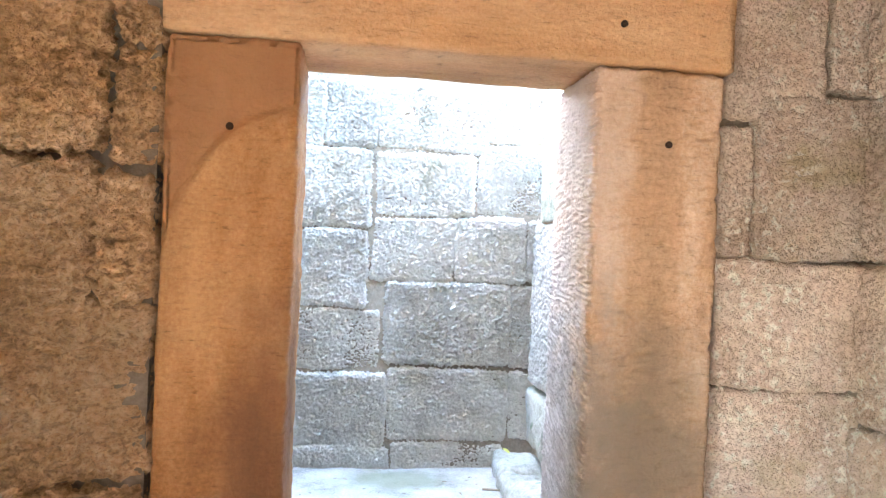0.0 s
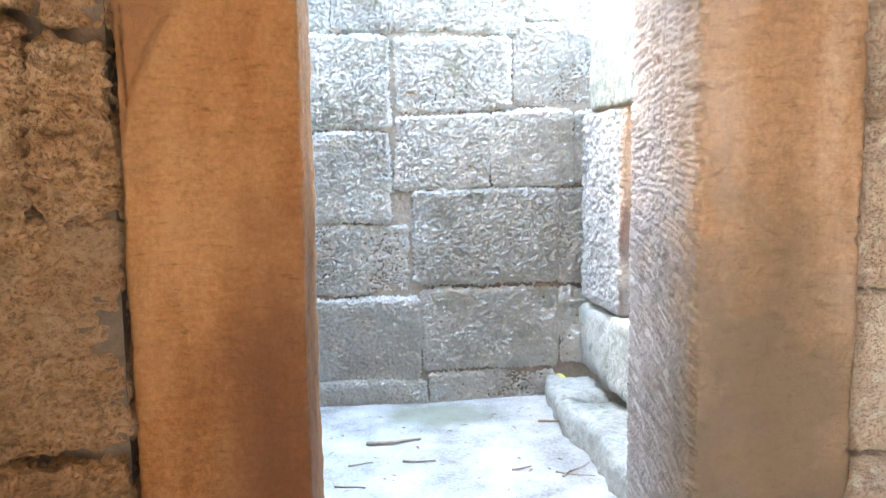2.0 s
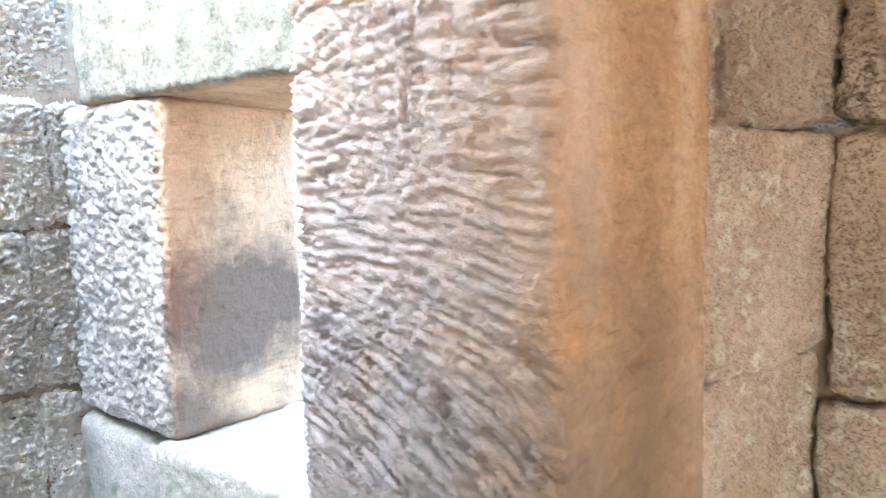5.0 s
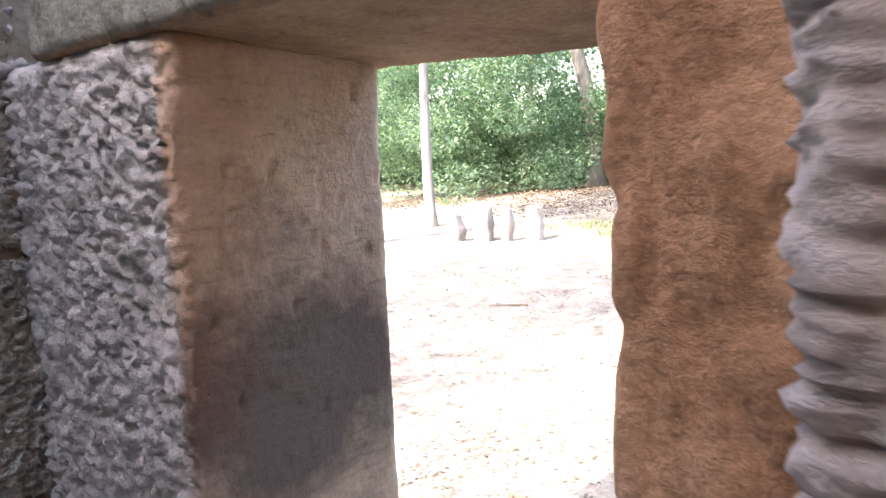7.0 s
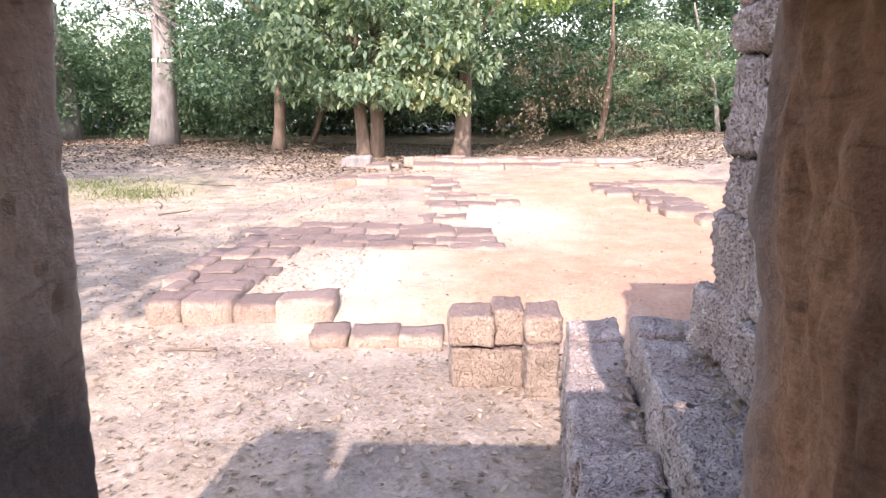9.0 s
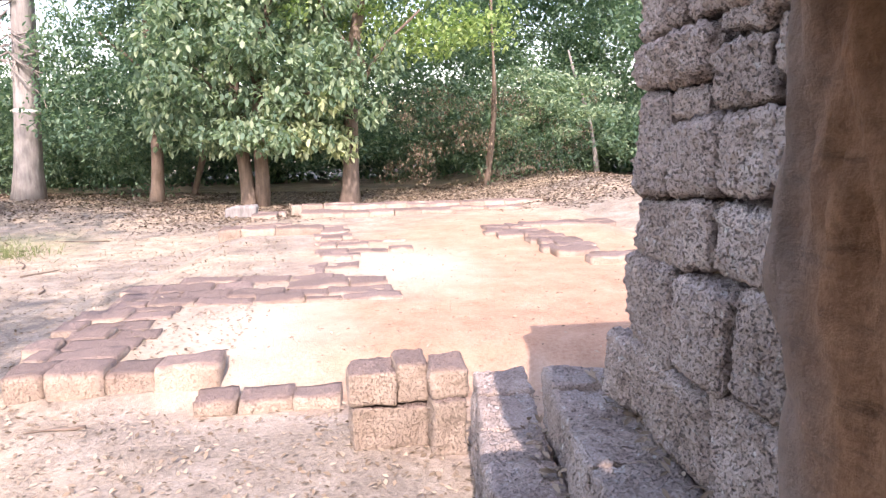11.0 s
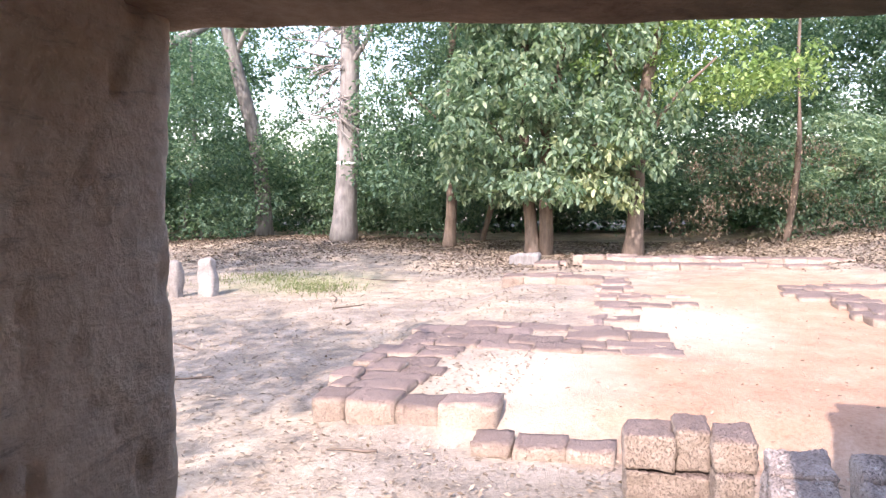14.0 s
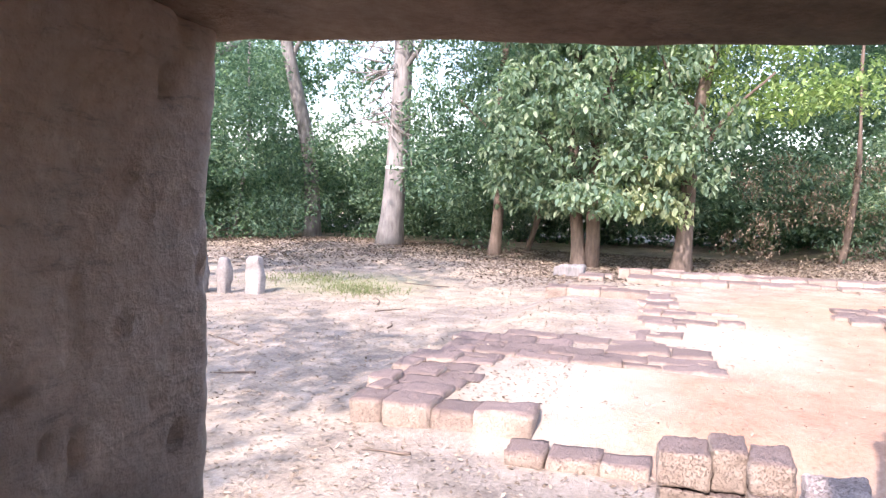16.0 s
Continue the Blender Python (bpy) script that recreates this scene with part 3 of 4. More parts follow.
def low_wall(label, blocks, mat, res=0.06, category="ruined wall", pitted=False):
    t = thing("ruined_wall", label, category, "ruined laterite walls")
    for k, (x0, x1, y0, y1, z0, z1) in enumerate(blocks):
        if pitted:
            part("block", stone_mesh("block", (x0, y0, z0), (x1, y1, z1), res, 0.018, worm_fn(28, 0.017, k % 6, 0.025), 0.016, k + 5, (lambda p: Vector((p.x, p.y - 0.12 * (p.x - 3.4), p.z))) if x0 < 5.4 else None), mat, t)
        else:
            laterite_block("block", (x0, y0, z0), (x1, y1, z1), mat, t, k + int(x0 * 31) + 5, res)
    return t


def run(x0, x1, y0, y1, z0, z1, along, step, seed, jitter=0.02, gap=0.003):
    """A course of blocks along x or y."""
    rnd = random.Random(seed)
    out, a = [], (x0 if along == "x" else y0)
    end = x1 if along == "x" else y1
    while a < end - 0.05:
        b = min(end, a + step * rnd.uniform(0.75, 1.3))
        if end - b < step * 0.4:
            b = end
        top = z1 + rnd.uniform(-jitter, jitter)
        s = rnd.uniform(-jitter, jitter)
        out.append((a + gap, b - gap, y0 + s, y1 + s, z0, top) if along == "x" else (x0 + s, x1 + s, a + gap, b - gap, z0, top))
        a = b
    return out


# the stub beside the window: a row of blocks leading off, and a two-course end
low_wall("dark low laterite wall leading away from the porch", run(1.95, 5.42, 3.26, 3.56, GZ - 0.03, 0.17, "x", 0.46, 3, 0.02, 0.002), M_PURPLE, 0.022, pitted=True)
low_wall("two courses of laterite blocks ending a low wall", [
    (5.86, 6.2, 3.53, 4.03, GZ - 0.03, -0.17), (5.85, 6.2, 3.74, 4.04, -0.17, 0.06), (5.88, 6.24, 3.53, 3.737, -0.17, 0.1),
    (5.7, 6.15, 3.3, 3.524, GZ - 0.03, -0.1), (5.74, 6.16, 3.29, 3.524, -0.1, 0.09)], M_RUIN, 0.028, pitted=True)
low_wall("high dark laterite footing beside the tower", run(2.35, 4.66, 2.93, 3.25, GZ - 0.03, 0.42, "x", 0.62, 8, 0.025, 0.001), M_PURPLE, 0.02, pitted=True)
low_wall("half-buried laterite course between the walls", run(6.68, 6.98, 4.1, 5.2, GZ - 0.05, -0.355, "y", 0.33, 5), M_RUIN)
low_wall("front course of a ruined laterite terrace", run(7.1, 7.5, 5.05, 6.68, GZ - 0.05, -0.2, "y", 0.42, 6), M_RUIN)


def paving(label, rects, step, z1, seed, drop=0.1):
    rnd = random.Random(seed)
    blocks = []
    for x0, x1, y0, y1 in rects:
        x = x0
        while x < x1 - 0.05:
            xb = min(x1, x + step * rnd.uniform(0.7, 1.1))
            y = y0 + rnd.uniform(-0.15, 0.1)
            while y < y1 - 0.05:
                yb = min(y1 + rnd.uniform(-0.05, 0.15), y + step * rnd.uniform(0.9, 1.7))
                if yb - y > 0.12 and rnd.random() > drop:
                    blocks.append((x + 0.002, xb - 0.002, y + 0.002, yb - 0.002, GZ - 0.06, z1 + rnd.uniform(-0.03, 0.015)))
                y = yb
            x = xb
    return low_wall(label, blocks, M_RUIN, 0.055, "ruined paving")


paving("worn laterite paving of a ruined hall", [(7.5, 9.6, 5.95, 6.7), (9.6, 11.3, 3.5, 6.65)], 0.45, -0.205, 11, 0.04)
paving("broken laterite course reaching into the red earth", [(11.4, 13.3, 3.9, 4.5), (13.3, 13.7, 3.0, 4.5), (14.2, 14.7, 3.1, 4.5), (15.0, 17.2, 4.1, 4.6)], 0.45, -0.2, 12, 0.1)
paving("far laterite foundation under the trees", [(16.2, 16.9, 4.5, 6.5), (19.3, 20.2, -1.8, 6.2), (21.3, 22.0, -1.5, 5.5)], 0.6, -0.1, 13, 0.15)
paving("laterite foundation at the red floor's edge", [(11.4, 12.0, -0.9, 0.5), (12.2, 14.2, 0.2, 0.9), (14.2, 16.0, 0.5, 1.4), (15.6, 16.4, -1.4, 0.5)], 0.5, -0.13, 14, 0.12)


# upright boundary stones
def standing_stone(x, y, w, d, h, seed, label):
    def taper(p):
        k = max(0.0, (p.z - GZ) / h)
        s = 1 - 0.28 * max(0.0, k - 0.5) / 0.5
        return Vector((x + (p.x - x) * s, y + (p.y - y) * s, p.z))
    me = stone_mesh("standing_stone", (x - d / 2, y - w / 2, GZ - 0.1), (x + d / 2, y + w / 2, GZ + h), 0.05, 0.06, rough_fn(4, 0.05, seed, 14, 0.02), 0.06, seed, taper)
    return tagged(part("standing_stone", me, M_STAND), label, "standing stone", "boundary stones")


for k, (x, y, w, d, h) in enumerate(((13.6, 13.72, 0.36, 0.34, 0.64), (13.9, 13.15, 0.44, 0.3, 0.8), (14.1, 12.66, 0.24, 0.24, 0.72), (14.4, 12.15, 0.36, 0.3, 0.74))):
    standing_stone(x, y, w, d, h, k + 2, "pale grey upright stone set in the ground")


# plants
def leaf_mesh(name, centres, size, seed, droop=0.4, aspect=0.45, flat=0.0, simple=False):
    rng = np.random.default_rng(seed)
    n = len(centres)
    a = rng.uniform(0, 2 * np.pi, n)
    tilt = rng.normal(-droop, 0.45, n) if not flat else rng.normal(0, flat, n)
    d = np.stack([np.cos(a) * np.cos(tilt), np.sin(a) * np.cos(tilt), np.sin(tilt)], 1)
    side = np.stack([-np.sin(a), np.cos(a), rng.normal(0, 0.45 if not flat else flat, n)], 1)
    side /= np.linalg.norm(side, axis=1, keepdims=True)
    s = (size * rng.uniform(0.6, 1.35, n))[:, None]
    w = s * aspect
    up = np.cross(d, side)
    base = centres
    if simple:
        v = np.stack([base, base + d * s * 0.45 + side * w * 0.55 + up * s * 0.05, base + d * s - up * s * 0.05, base + d * s * 0.5 - side * w * 0.55 + up * s * 0.05], 1)
        me = bpy.data.meshes.new(name)
        me.vertices.add(4 * n)
        me.vertices.foreach_set("co", v.reshape(-1))
        me.loops.add(4 * n)
        me.loops.foreach_set("vertex_index", np.arange(4 * n, dtype=np.int32))
        me.polygons.add(n)
        me.polygons.foreach_set("loop_start", (4 * np.arange(n)).astype(np.int32))
        me.update(calc_edges=True)
        return me
    v = np.empty((n, 6, 3))
    v[:, 0] = base
    v[:, 1] = base + d * s * 0.35 + side * w * 0.5 + up * s * 0.05
    v[:, 2] = base + d * s * 0.75 + side * w * 0.36 + up * s * 0.02
    v[:, 3] = base + d * s - up * s * 0.06
    v[:, 4] = base + d * s * 0.75 - side * w * 0.36 + up * s * 0.02
    v[:, 5] = base + d * s * 0.35 - side * w * 0.5 + up * s * 0.05
    me = bpy.data.meshes.new(name)
    me.vertices.add(6 * n)
    me.vertices.foreach_set("co", v.reshape(-1))
    idx = np.array([0, 1, 2, 3, 0, 3, 4, 5])[None, :] + 6 * np.arange(n)[:, None]
    me.loops.add(8 * n)
    me.loops.foreach_set("vertex_index", idx.reshape(-1).astype(np.int32))
    me.polygons.add(2 * n)
    me.polygons.foreach_set("loop_start", (4 * np.arange(2 * n)).astype(np.int32))
    me.update(calc_edges=True)
    return me


def clumps(rng, centres, radii, count, squash=0.75):
    """Leaf places on and in uneven clumps."""
    out = []
    for c, r in zip(centres, radii):
        k = max(4, int(count * (r ** 1.6)))
        u = rng.normal(size=(k, 3))
        u /= np.linalg.norm(u, axis=1, keepdims=True)
        q = u * (r * rng.uniform(0.35, 1.0, (k, 1)) ** 0.6)
        q[:, 2] *= squash
        out.append(q + c)
    return np.concatenate(out)


def tube(name, pts, radii, sides=12, wob=0.06, seed=0):
    rnd = random.Random(seed)
    verts, faces = [], []
    ph = [rnd.uniform(0, 6.28) for _ in range(3)]
    n = len(pts)
    for i, (p, r) in enumerate(zip(pts, radii)):
        p = Vector(p)
        t = (Vector(pts[min(i + 1, n - 1)]) - Vector(pts[max(i - 1, 0)])).normalized()
        u = t.cross(Vector((0.3, 1, 0.1))).normalized()
        w = t.cross(u)
        for k in range(sides):
            a = 2 * math.pi * k / sides
            rr = r * (1 + wob * math.sin(2 * a + ph[0]) + wob * 0.7 * math.sin(5 * a + ph[1] + i * 0.3))
            verts.append(p + (u * math.cos(a) + w * math.sin(a)) * rr)
    for i in range(n - 1):
        for k in range(sides):
            faces.append((i * sides + k, i * sides + (k + 1) % sides, (i + 1) * sides + (k + 1) % sides, (i + 1) * sides + k))
    faces.append(tuple(range(sides))[::-1])
    faces.append(tuple((n - 1) * sides + k for k in range(sides)))
    return plain_mesh(name, verts, faces)


def bend(p0, p1, n, sway, seed):
    rnd = random.Random(seed)
    a, b = Vector(p0), Vector(p1)
    ph = rnd.uniform(0, 6.28)
    return [a.lerp(b, k / (n - 1)) + Vector((math.sin(ph + 3.2 * k / (n - 1)), math.cos(ph * 1.7 + 2.6 * k / (n - 1)), 0)) * sway * math.sin(math.pi * k / (n - 1)) for k in range(n)]


def tree(label, base, top, r0, r1, bark_mat, limbs=(), crown=None, flare=1.35, sway=0.15, seed=0, sides=14, group=""):
    t = thing("tree", label, "tree", group)
    n = 14
    pts = bend((base[0], base[1], base[2] - 0.2), top, n, sway, seed)
    rad = [r0 + (r1 - r0) * k / (n - 1) for k in range(n)]
    rad[0] *= flare * 1.15
    rad[1] *= 1 + (flare - 1) * 0.35
    part("trunk", tube("trunk", pts, rad, sides, 0.07, seed), bark_mat, t)
    for k, (p0, p1, ra, rb) in enumerate(limbs):
        part("limb", tube("limb", bend(p0, p1, 8, 0.25, seed + k), [ra + (rb - ra) * i / 7 for i in range(8)], 7, 0.05, seed + k), bark_mat, t)
    if crown:
        centres, radii, count, size, mat, droop, aspect = crown
        rng = np.random.default_rng(seed + 50)
        part("crown", leaf_mesh("crown", clumps(rng, np.array(centres), radii, count), size, seed + 9, droop, aspect), mat, t)
    return t


def crown_spots(seed, n, x, y, z, rlo, rhi):
    rng = np.random.default_rng(seed)
    c = np.stack([rng.uniform(*x, n), rng.uniform(*y, n), rng.uniform(*z, n)], 1)
    return c, rng.uniform(rlo, rhi, n)


M_BAND = stone("faded_paint", (0.4, 0.39, 0.37), (0.52, 0.51, 0.49), (0.62, 0.61, 0.6), 30, 0.5)
# the tall pale tree, with bare hanging twigs
gx, gy = 27.4, 14.45
big = tree("tall straight tree with a pale grey trunk", (gx, gy, ground_height(gx, gy)), (gx + 0.2, gy - 0.5, 15.0), 0.42, 0.3, M_BARK_PALE,
    [((gx, gy - 0.1, 6.0), (gx - 1.2, gy - 2.6, 9.5), 0.12, 0.04), ((gx, gy, 7.5), (gx - 0.5, gy + 2.4, 10.5), 0.12, 0.04), ((gx, gy, 9.5), (gx - 1.0, gy - 3.0, 12.5), 0.12, 0.04)],
    (*crown_spots(2, 16, (25.5, 30), (10.5, 18), (8.5, 14), 0.8, 1.5), 160, 0.2, M_LEAF, 0.4, 0.5), 1.2, 0.1, 4, 20)
stem = bend((gx, gy, ground_height(gx, gy) - 0.2), (gx + 0.2, gy - 0.5, 15.0), 14, 0.1, 4)
lowest = next(i for i in range(14) if stem[i + 1].z > 2.7)


def on_stem(z):
    k = (z - stem[lowest].z) / (stem[lowest + 1].z - stem[lowest].z)
    return stem[lowest].lerp(stem[lowest + 1], k), 0.42 - 0.12 * (lowest + k) / 13 + 0.008


part("painted_band", tube("painted_band", [on_stem(2.66)[0], on_stem(2.72)[0], on_stem(2.78)[0]], [on_stem(2.66)[1], on_stem(2.72)[1] + 0.004, on_stem(2.78)[1]], 20, 0.07, 4), M_BAND, big, "faded whitish band round the trunk")
twigs = thing("dry_creeper", "tangle of bare pale twigs hanging on the trunk", "creeper")
for k in range(40):
    rnd = random.Random(100 + k)
    z = rnd.uniform(4.2, 8.2)
    p0 = Vector((gx - 0.4, gy + rnd.uniform(-0.35, 0.35), z))
    p1 = p0 + Vector((rnd.uniform(-0.9, -0.1), rnd.uniform(-1.5, 1.5), rnd.uniform(-1.7, 0.5)))
    part("twig", tube("twig", bend(p0, p1, 7, 0.25, k), [0.036 - 0.003 * i for i in range(7)], 5, 0.0, k), M_STAND, twigs)

tree("slim brown tree with a leafy crown", (27.8, 10.5, GZ), (28.0, 10.3, 8.0), 0.22, 0.12, M_BARK,
    [((27.9, 10.4, 3.0), (26.9, 9.4, 5.0), 0.07, 0.03), ((27.9, 10.4, 3.4), (27.6, 12.0, 5.4), 0.07, 0.03)],
    (*crown_spots(5, 52, (25.6, 29.5), (8.8, 13.4), (1.9, 9.5), 0.6, 1.2), 220, 0.18, M_LEAF, 0.5, 0.5), 1.3, 0.15, 7, 12)
wide = tree("spreading tree with twin trunks and broad pale leaves", (25.9, 7.15, GZ), (26.2, 7.5, 7.0), 0.22, 0.12, M_BARK,
    [((25.95, 6.75, GZ - 0.1), (26.1, 6.2, 6.5), 0.26, 0.1), ((26, 7.2, 2.4), (24.6, 8.6, 4.0), 0.07, 0.03), ((26, 6.6, 2.4), (24.5, 4.6, 3.2), 0.07, 0.03), ((26, 6.8, 3.2), (24.6, 6.4, 5.0), 0.07, 0.03)],
    (*crown_spots(6, 185, (23.5, 27.2), (3.7, 10.0), (1.5, 9.0), 0.4, 0.95), 210, 0.24, M_LEAF_BIG, 0.7, 0.5), 1.3, 0.15, 9, 12)
# low boughs: the sunlit look comes from the leaf colour
part("crown", leaf_mesh("crown", clumps(np.random.default_rng(77), *crown_spots(7, 14, (24.0, 25.2), (4.0, 6.2), (1.4, 3.4), 0.35, 0.7), 200), 0.25, 71, 0.8, 0.5), M_LEAF_PALE, wide, "leaves on the low boughs, coloured yellowish as if sunlit")
part("crown", leaf_mesh("crown", clumps(np.random.default_rng(78), *crown_spots(17, 60, (23.9, 25.4), (2.6, 10.2), (1.7, 4.6), 0.3, 0.7), 210), 0.24, 72, 0.8, 0.5), M_LEAF_BIG, wide, "broad leaves on the drooping outer boughs")
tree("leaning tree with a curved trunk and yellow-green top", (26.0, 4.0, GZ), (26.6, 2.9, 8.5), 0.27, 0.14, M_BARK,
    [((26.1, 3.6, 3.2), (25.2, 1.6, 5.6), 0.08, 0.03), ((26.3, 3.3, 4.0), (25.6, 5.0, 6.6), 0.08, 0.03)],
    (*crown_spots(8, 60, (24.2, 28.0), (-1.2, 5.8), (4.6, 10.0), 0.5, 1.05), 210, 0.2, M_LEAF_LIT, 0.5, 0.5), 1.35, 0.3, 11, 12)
tree("old leaning tree with a forked pale trunk", (32.6, 20.4, GZ), (30.2, 21.0, 11.5), 0.38, 0.22, M_BARK_PALE,
    [((30.6, 20.9, 9.6), (26.6, 23.2, 6.2), 0.24, 0.17), ((31.0, 20.8, 7.5), (29.5, 18.9, 10.5), 0.14, 0.06)],
    (*crown_spots(9, 34, (28, 34), (20.5, 30), (5.5, 12), 0.8, 1.5), 170, 0.2, M_LEAF, 0.4, 0.5), 1.2, 0.4, 13, 12)

# unseen tall trees added beside the temple, whose shade falls over the clearing
tree("unseen tall broad tree added to shade the clearing", (8.0, 16.2, GZ), (8.2, 15.8, 12.5), 0.36, 0.16, M_BARK,
    [((8.1, 16.0, 6.5), (10.8, 13.0, 10.0), 0.14, 0.05), ((8.1, 16.0, 7.5), (6.4, 13.8, 11.0), 0.14, 0.05), ((8.1, 15.9, 8.5), (11.5, 16.0, 12.0), 0.12, 0.05)],
    (*crown_spots(15, 62, (5.6, 13.6), (10.6, 18.0), (8.6, 13.5), 0.6, 1.2), 70, 0.3, M_LEAF, 0.4, 0.5), 1.3, 0.2, 33, 12)
tree("unseen leafy tree added behind the temple for its shade", (-4.6, 11.6, GZ), (-4.2, 11.2, 10.0), 0.3, 0.14, M_BARK,
    [((-4.4, 11.4, 5.0), (-2.2, 9.8, 8.0), 0.12, 0.04), ((-4.3, 11.3, 6.0), (-3.0, 13.5, 9.0), 0.12, 0.04)],
    (*crown_spots(16, 46, (-6.0, -0.6), (8.2, 13.6), (6.0, 11.0), 0.6, 1.1), 80, 0.26, M_LEAF, 0.4, 0.5), 1.3, 0.2, 35, 12)

tree("slim pale tree at the clearing's edge", (16.0, 16.5, GZ), (16.1, 16.7, 8.0), 0.15, 0.09, M_BARK_PALE,
    [((16.05, 16.55, 5.0), (15.2, 17.8, 7.2), 0.05, 0.02)], (*crown_spots(18, 14, (14.6, 17.6), (15.4, 18.4), (6.0, 9.0), 0.5, 0.9), 120, 0.2, M_LEAF, 0.4, 0.5), 1.3, 0.08, 37, 10)

# the stump under the spreading tree
tagged(part("tree_stump", stone_mesh("tree_stump", (22.1, 6.5, GZ - 0.1), (22.6, 7.4, GZ + 0.3), 0.08, 0.08, rough_fn(5, 0.06, 3), 0.08, 5), M_BARK_PALE), "low grey weathered stump or rock under the tree", "stump")


def woods():
    rng = np.random.default_rng(21)
    cs, rs = [], []
    for k in range(1150):
        y = rng.uniform(-26, 44)
        x = rng.uniform(29.0, 41)
        z = rng.uniform(1.5, 14) if rng.random() < 0.8 else rng.uniform(1.2, 3.5)
        az = (y - 4.0) / (x - 1.2)
        gap = 0.30 < az < 0.56
        if gap and z > 4.2 and rng.random() < 0.6:
            continue
        if 0.6 < az and z > 9:
            continue
        cs.append((x, y, z))
        rs.append(rng.uniform(0.35, 0.8) if gap and z > 4.6 else rng.uniform(0.9, 1.9))
    for k in range(190):
        x = rng.uniform(30, 41)
        cs.append((x, 4.0 + rng.uniform(0.28, 0.62) * (x - 1.2), 1.4 + (x - 1.2) * rng.uniform(0.07, 0.3)))
        rs.append(rng.uniform(0.3, 0.7))
    pts = clumps(rng, np.array(cs), rs, 190)
    tagged(part("woods", leaf_mesh("woods", pts, 0.21, 22, 0.4, 0.5, simple=True), M_LEAF), "dense green wood of small-leaved trees and undergrowth", "woods", kind="stuff")
    back = [(rng.uniform(41, 50), rng.uniform(-34, 60), rng.uniform(0, 13)) for _ in range(420)]
    foot = [(rng.uniform(41, 46), rng.uniform(-34, 60), rng.uniform(-0.4, 2.6)) for _ in range(230)]
    back = foot + [(x, y, z) for x, y, z in back if not (0.30 < (y - 4) / (x - 1.2) < 0.56 and z > 4.5)]
    tagged(part("woods", leaf_mesh("woods", clumps(rng, np.array(back), rng.uniform(1.5, 2.8, len(back)), 110), 0.36, 23, 0.4, 0.55, simple=True), M_LEAF), "darker wood behind the first trees", "woods", kind="stuff")
    low = [(rng.uniform(29.5, 32), y, rng.uniform(-0.1, 2.0)) for y in rng.uniform(-16, 24, 70) if not -1.0 < y < 11.0] + [(rng.uniform(35, 40), rng.uniform(-26, 50), rng.uniform(0, 2.5)) for _ in range(260)]
    tagged(part("undergrowth", leaf_mesh("undergrowth", clumps(rng, np.array(low), rng.uniform(0.6, 1.2, len(low)), 190), 0.17, 24, 0.5, 0.4, simple=True), M_LEAF), "green undergrowth at the wood's edge", "shrubs", kind="stuff")
    dry = [(rng.uniform(26.8, 28.6), rng.uniform(-5, 2.4), rng.uniform(-0.2, 3.4)) for _ in range(46)]
    tagged(part("dry_vines", leaf_mesh("dry_vines", clumps(rng, np.array(dry), rng.uniform(0.3, 0.8, len(dry)), 240), 0.11, 25, 0.7, 0.3, simple=True), M_LEAF_DRY), "brown dry vines and leaves", "shrubs", kind="stuff")
    fern = [(rng.uniform(26.0, 27.6), rng.uniform(-5.2, -1.5), rng.uniform(1.8, 3.8)) for _ in range(26)]
    tagged(part("shrub", leaf_mesh("shrub", clumps(rng, np.array(fern), rng.uniform(0.35, 0.7, len(fern)), 260, 0.4), 0.18, 26, 0.2, 0.4), M_LEAF_BIG), "layered green shrub with drooping boughs", "shrub")
    side = [(rng.uniform(22, 30), rng.uniform(19.5, 30), rng.uniform(0.2, 9)) for _ in range(110)]
    tagged(part("shrub", leaf_mesh("shrub", clumps(rng, np.array(side), rng.uniform(0.8, 1.6, len(side)), 220), 0.19, 27, 0.4, 0.5, simple=True), M_LEAF), "tall leafy thicket beside the clearing", "shrubs", kind="stuff")
    rnd = random.Random(31)
    for k in range(9):
        x, y = rnd.uniform(29.5, 34), rnd.uniform(-14, 24)
        if 0.3 < (y - 4) / (x - 1.2) < 0.5:
            continue
        tagged(part("sapling", tube("sapling", bend((x, y, GZ - 0.1), (x + rnd.uniform(-0.8, 0.8), y + rnd.uniform(-1.2, 1.2), rnd.uniform(5, 9)), 9, 0.3, k), [rnd.uniform(0.06, 0.16) * (1 - 0.07 * i) for i in range(9)], 7, 0.06, k), M_BARK_PALE if k % 2 else M_BARK), "thin bare stem at the edge of the wood", "sapling", "thin stems")


woods()


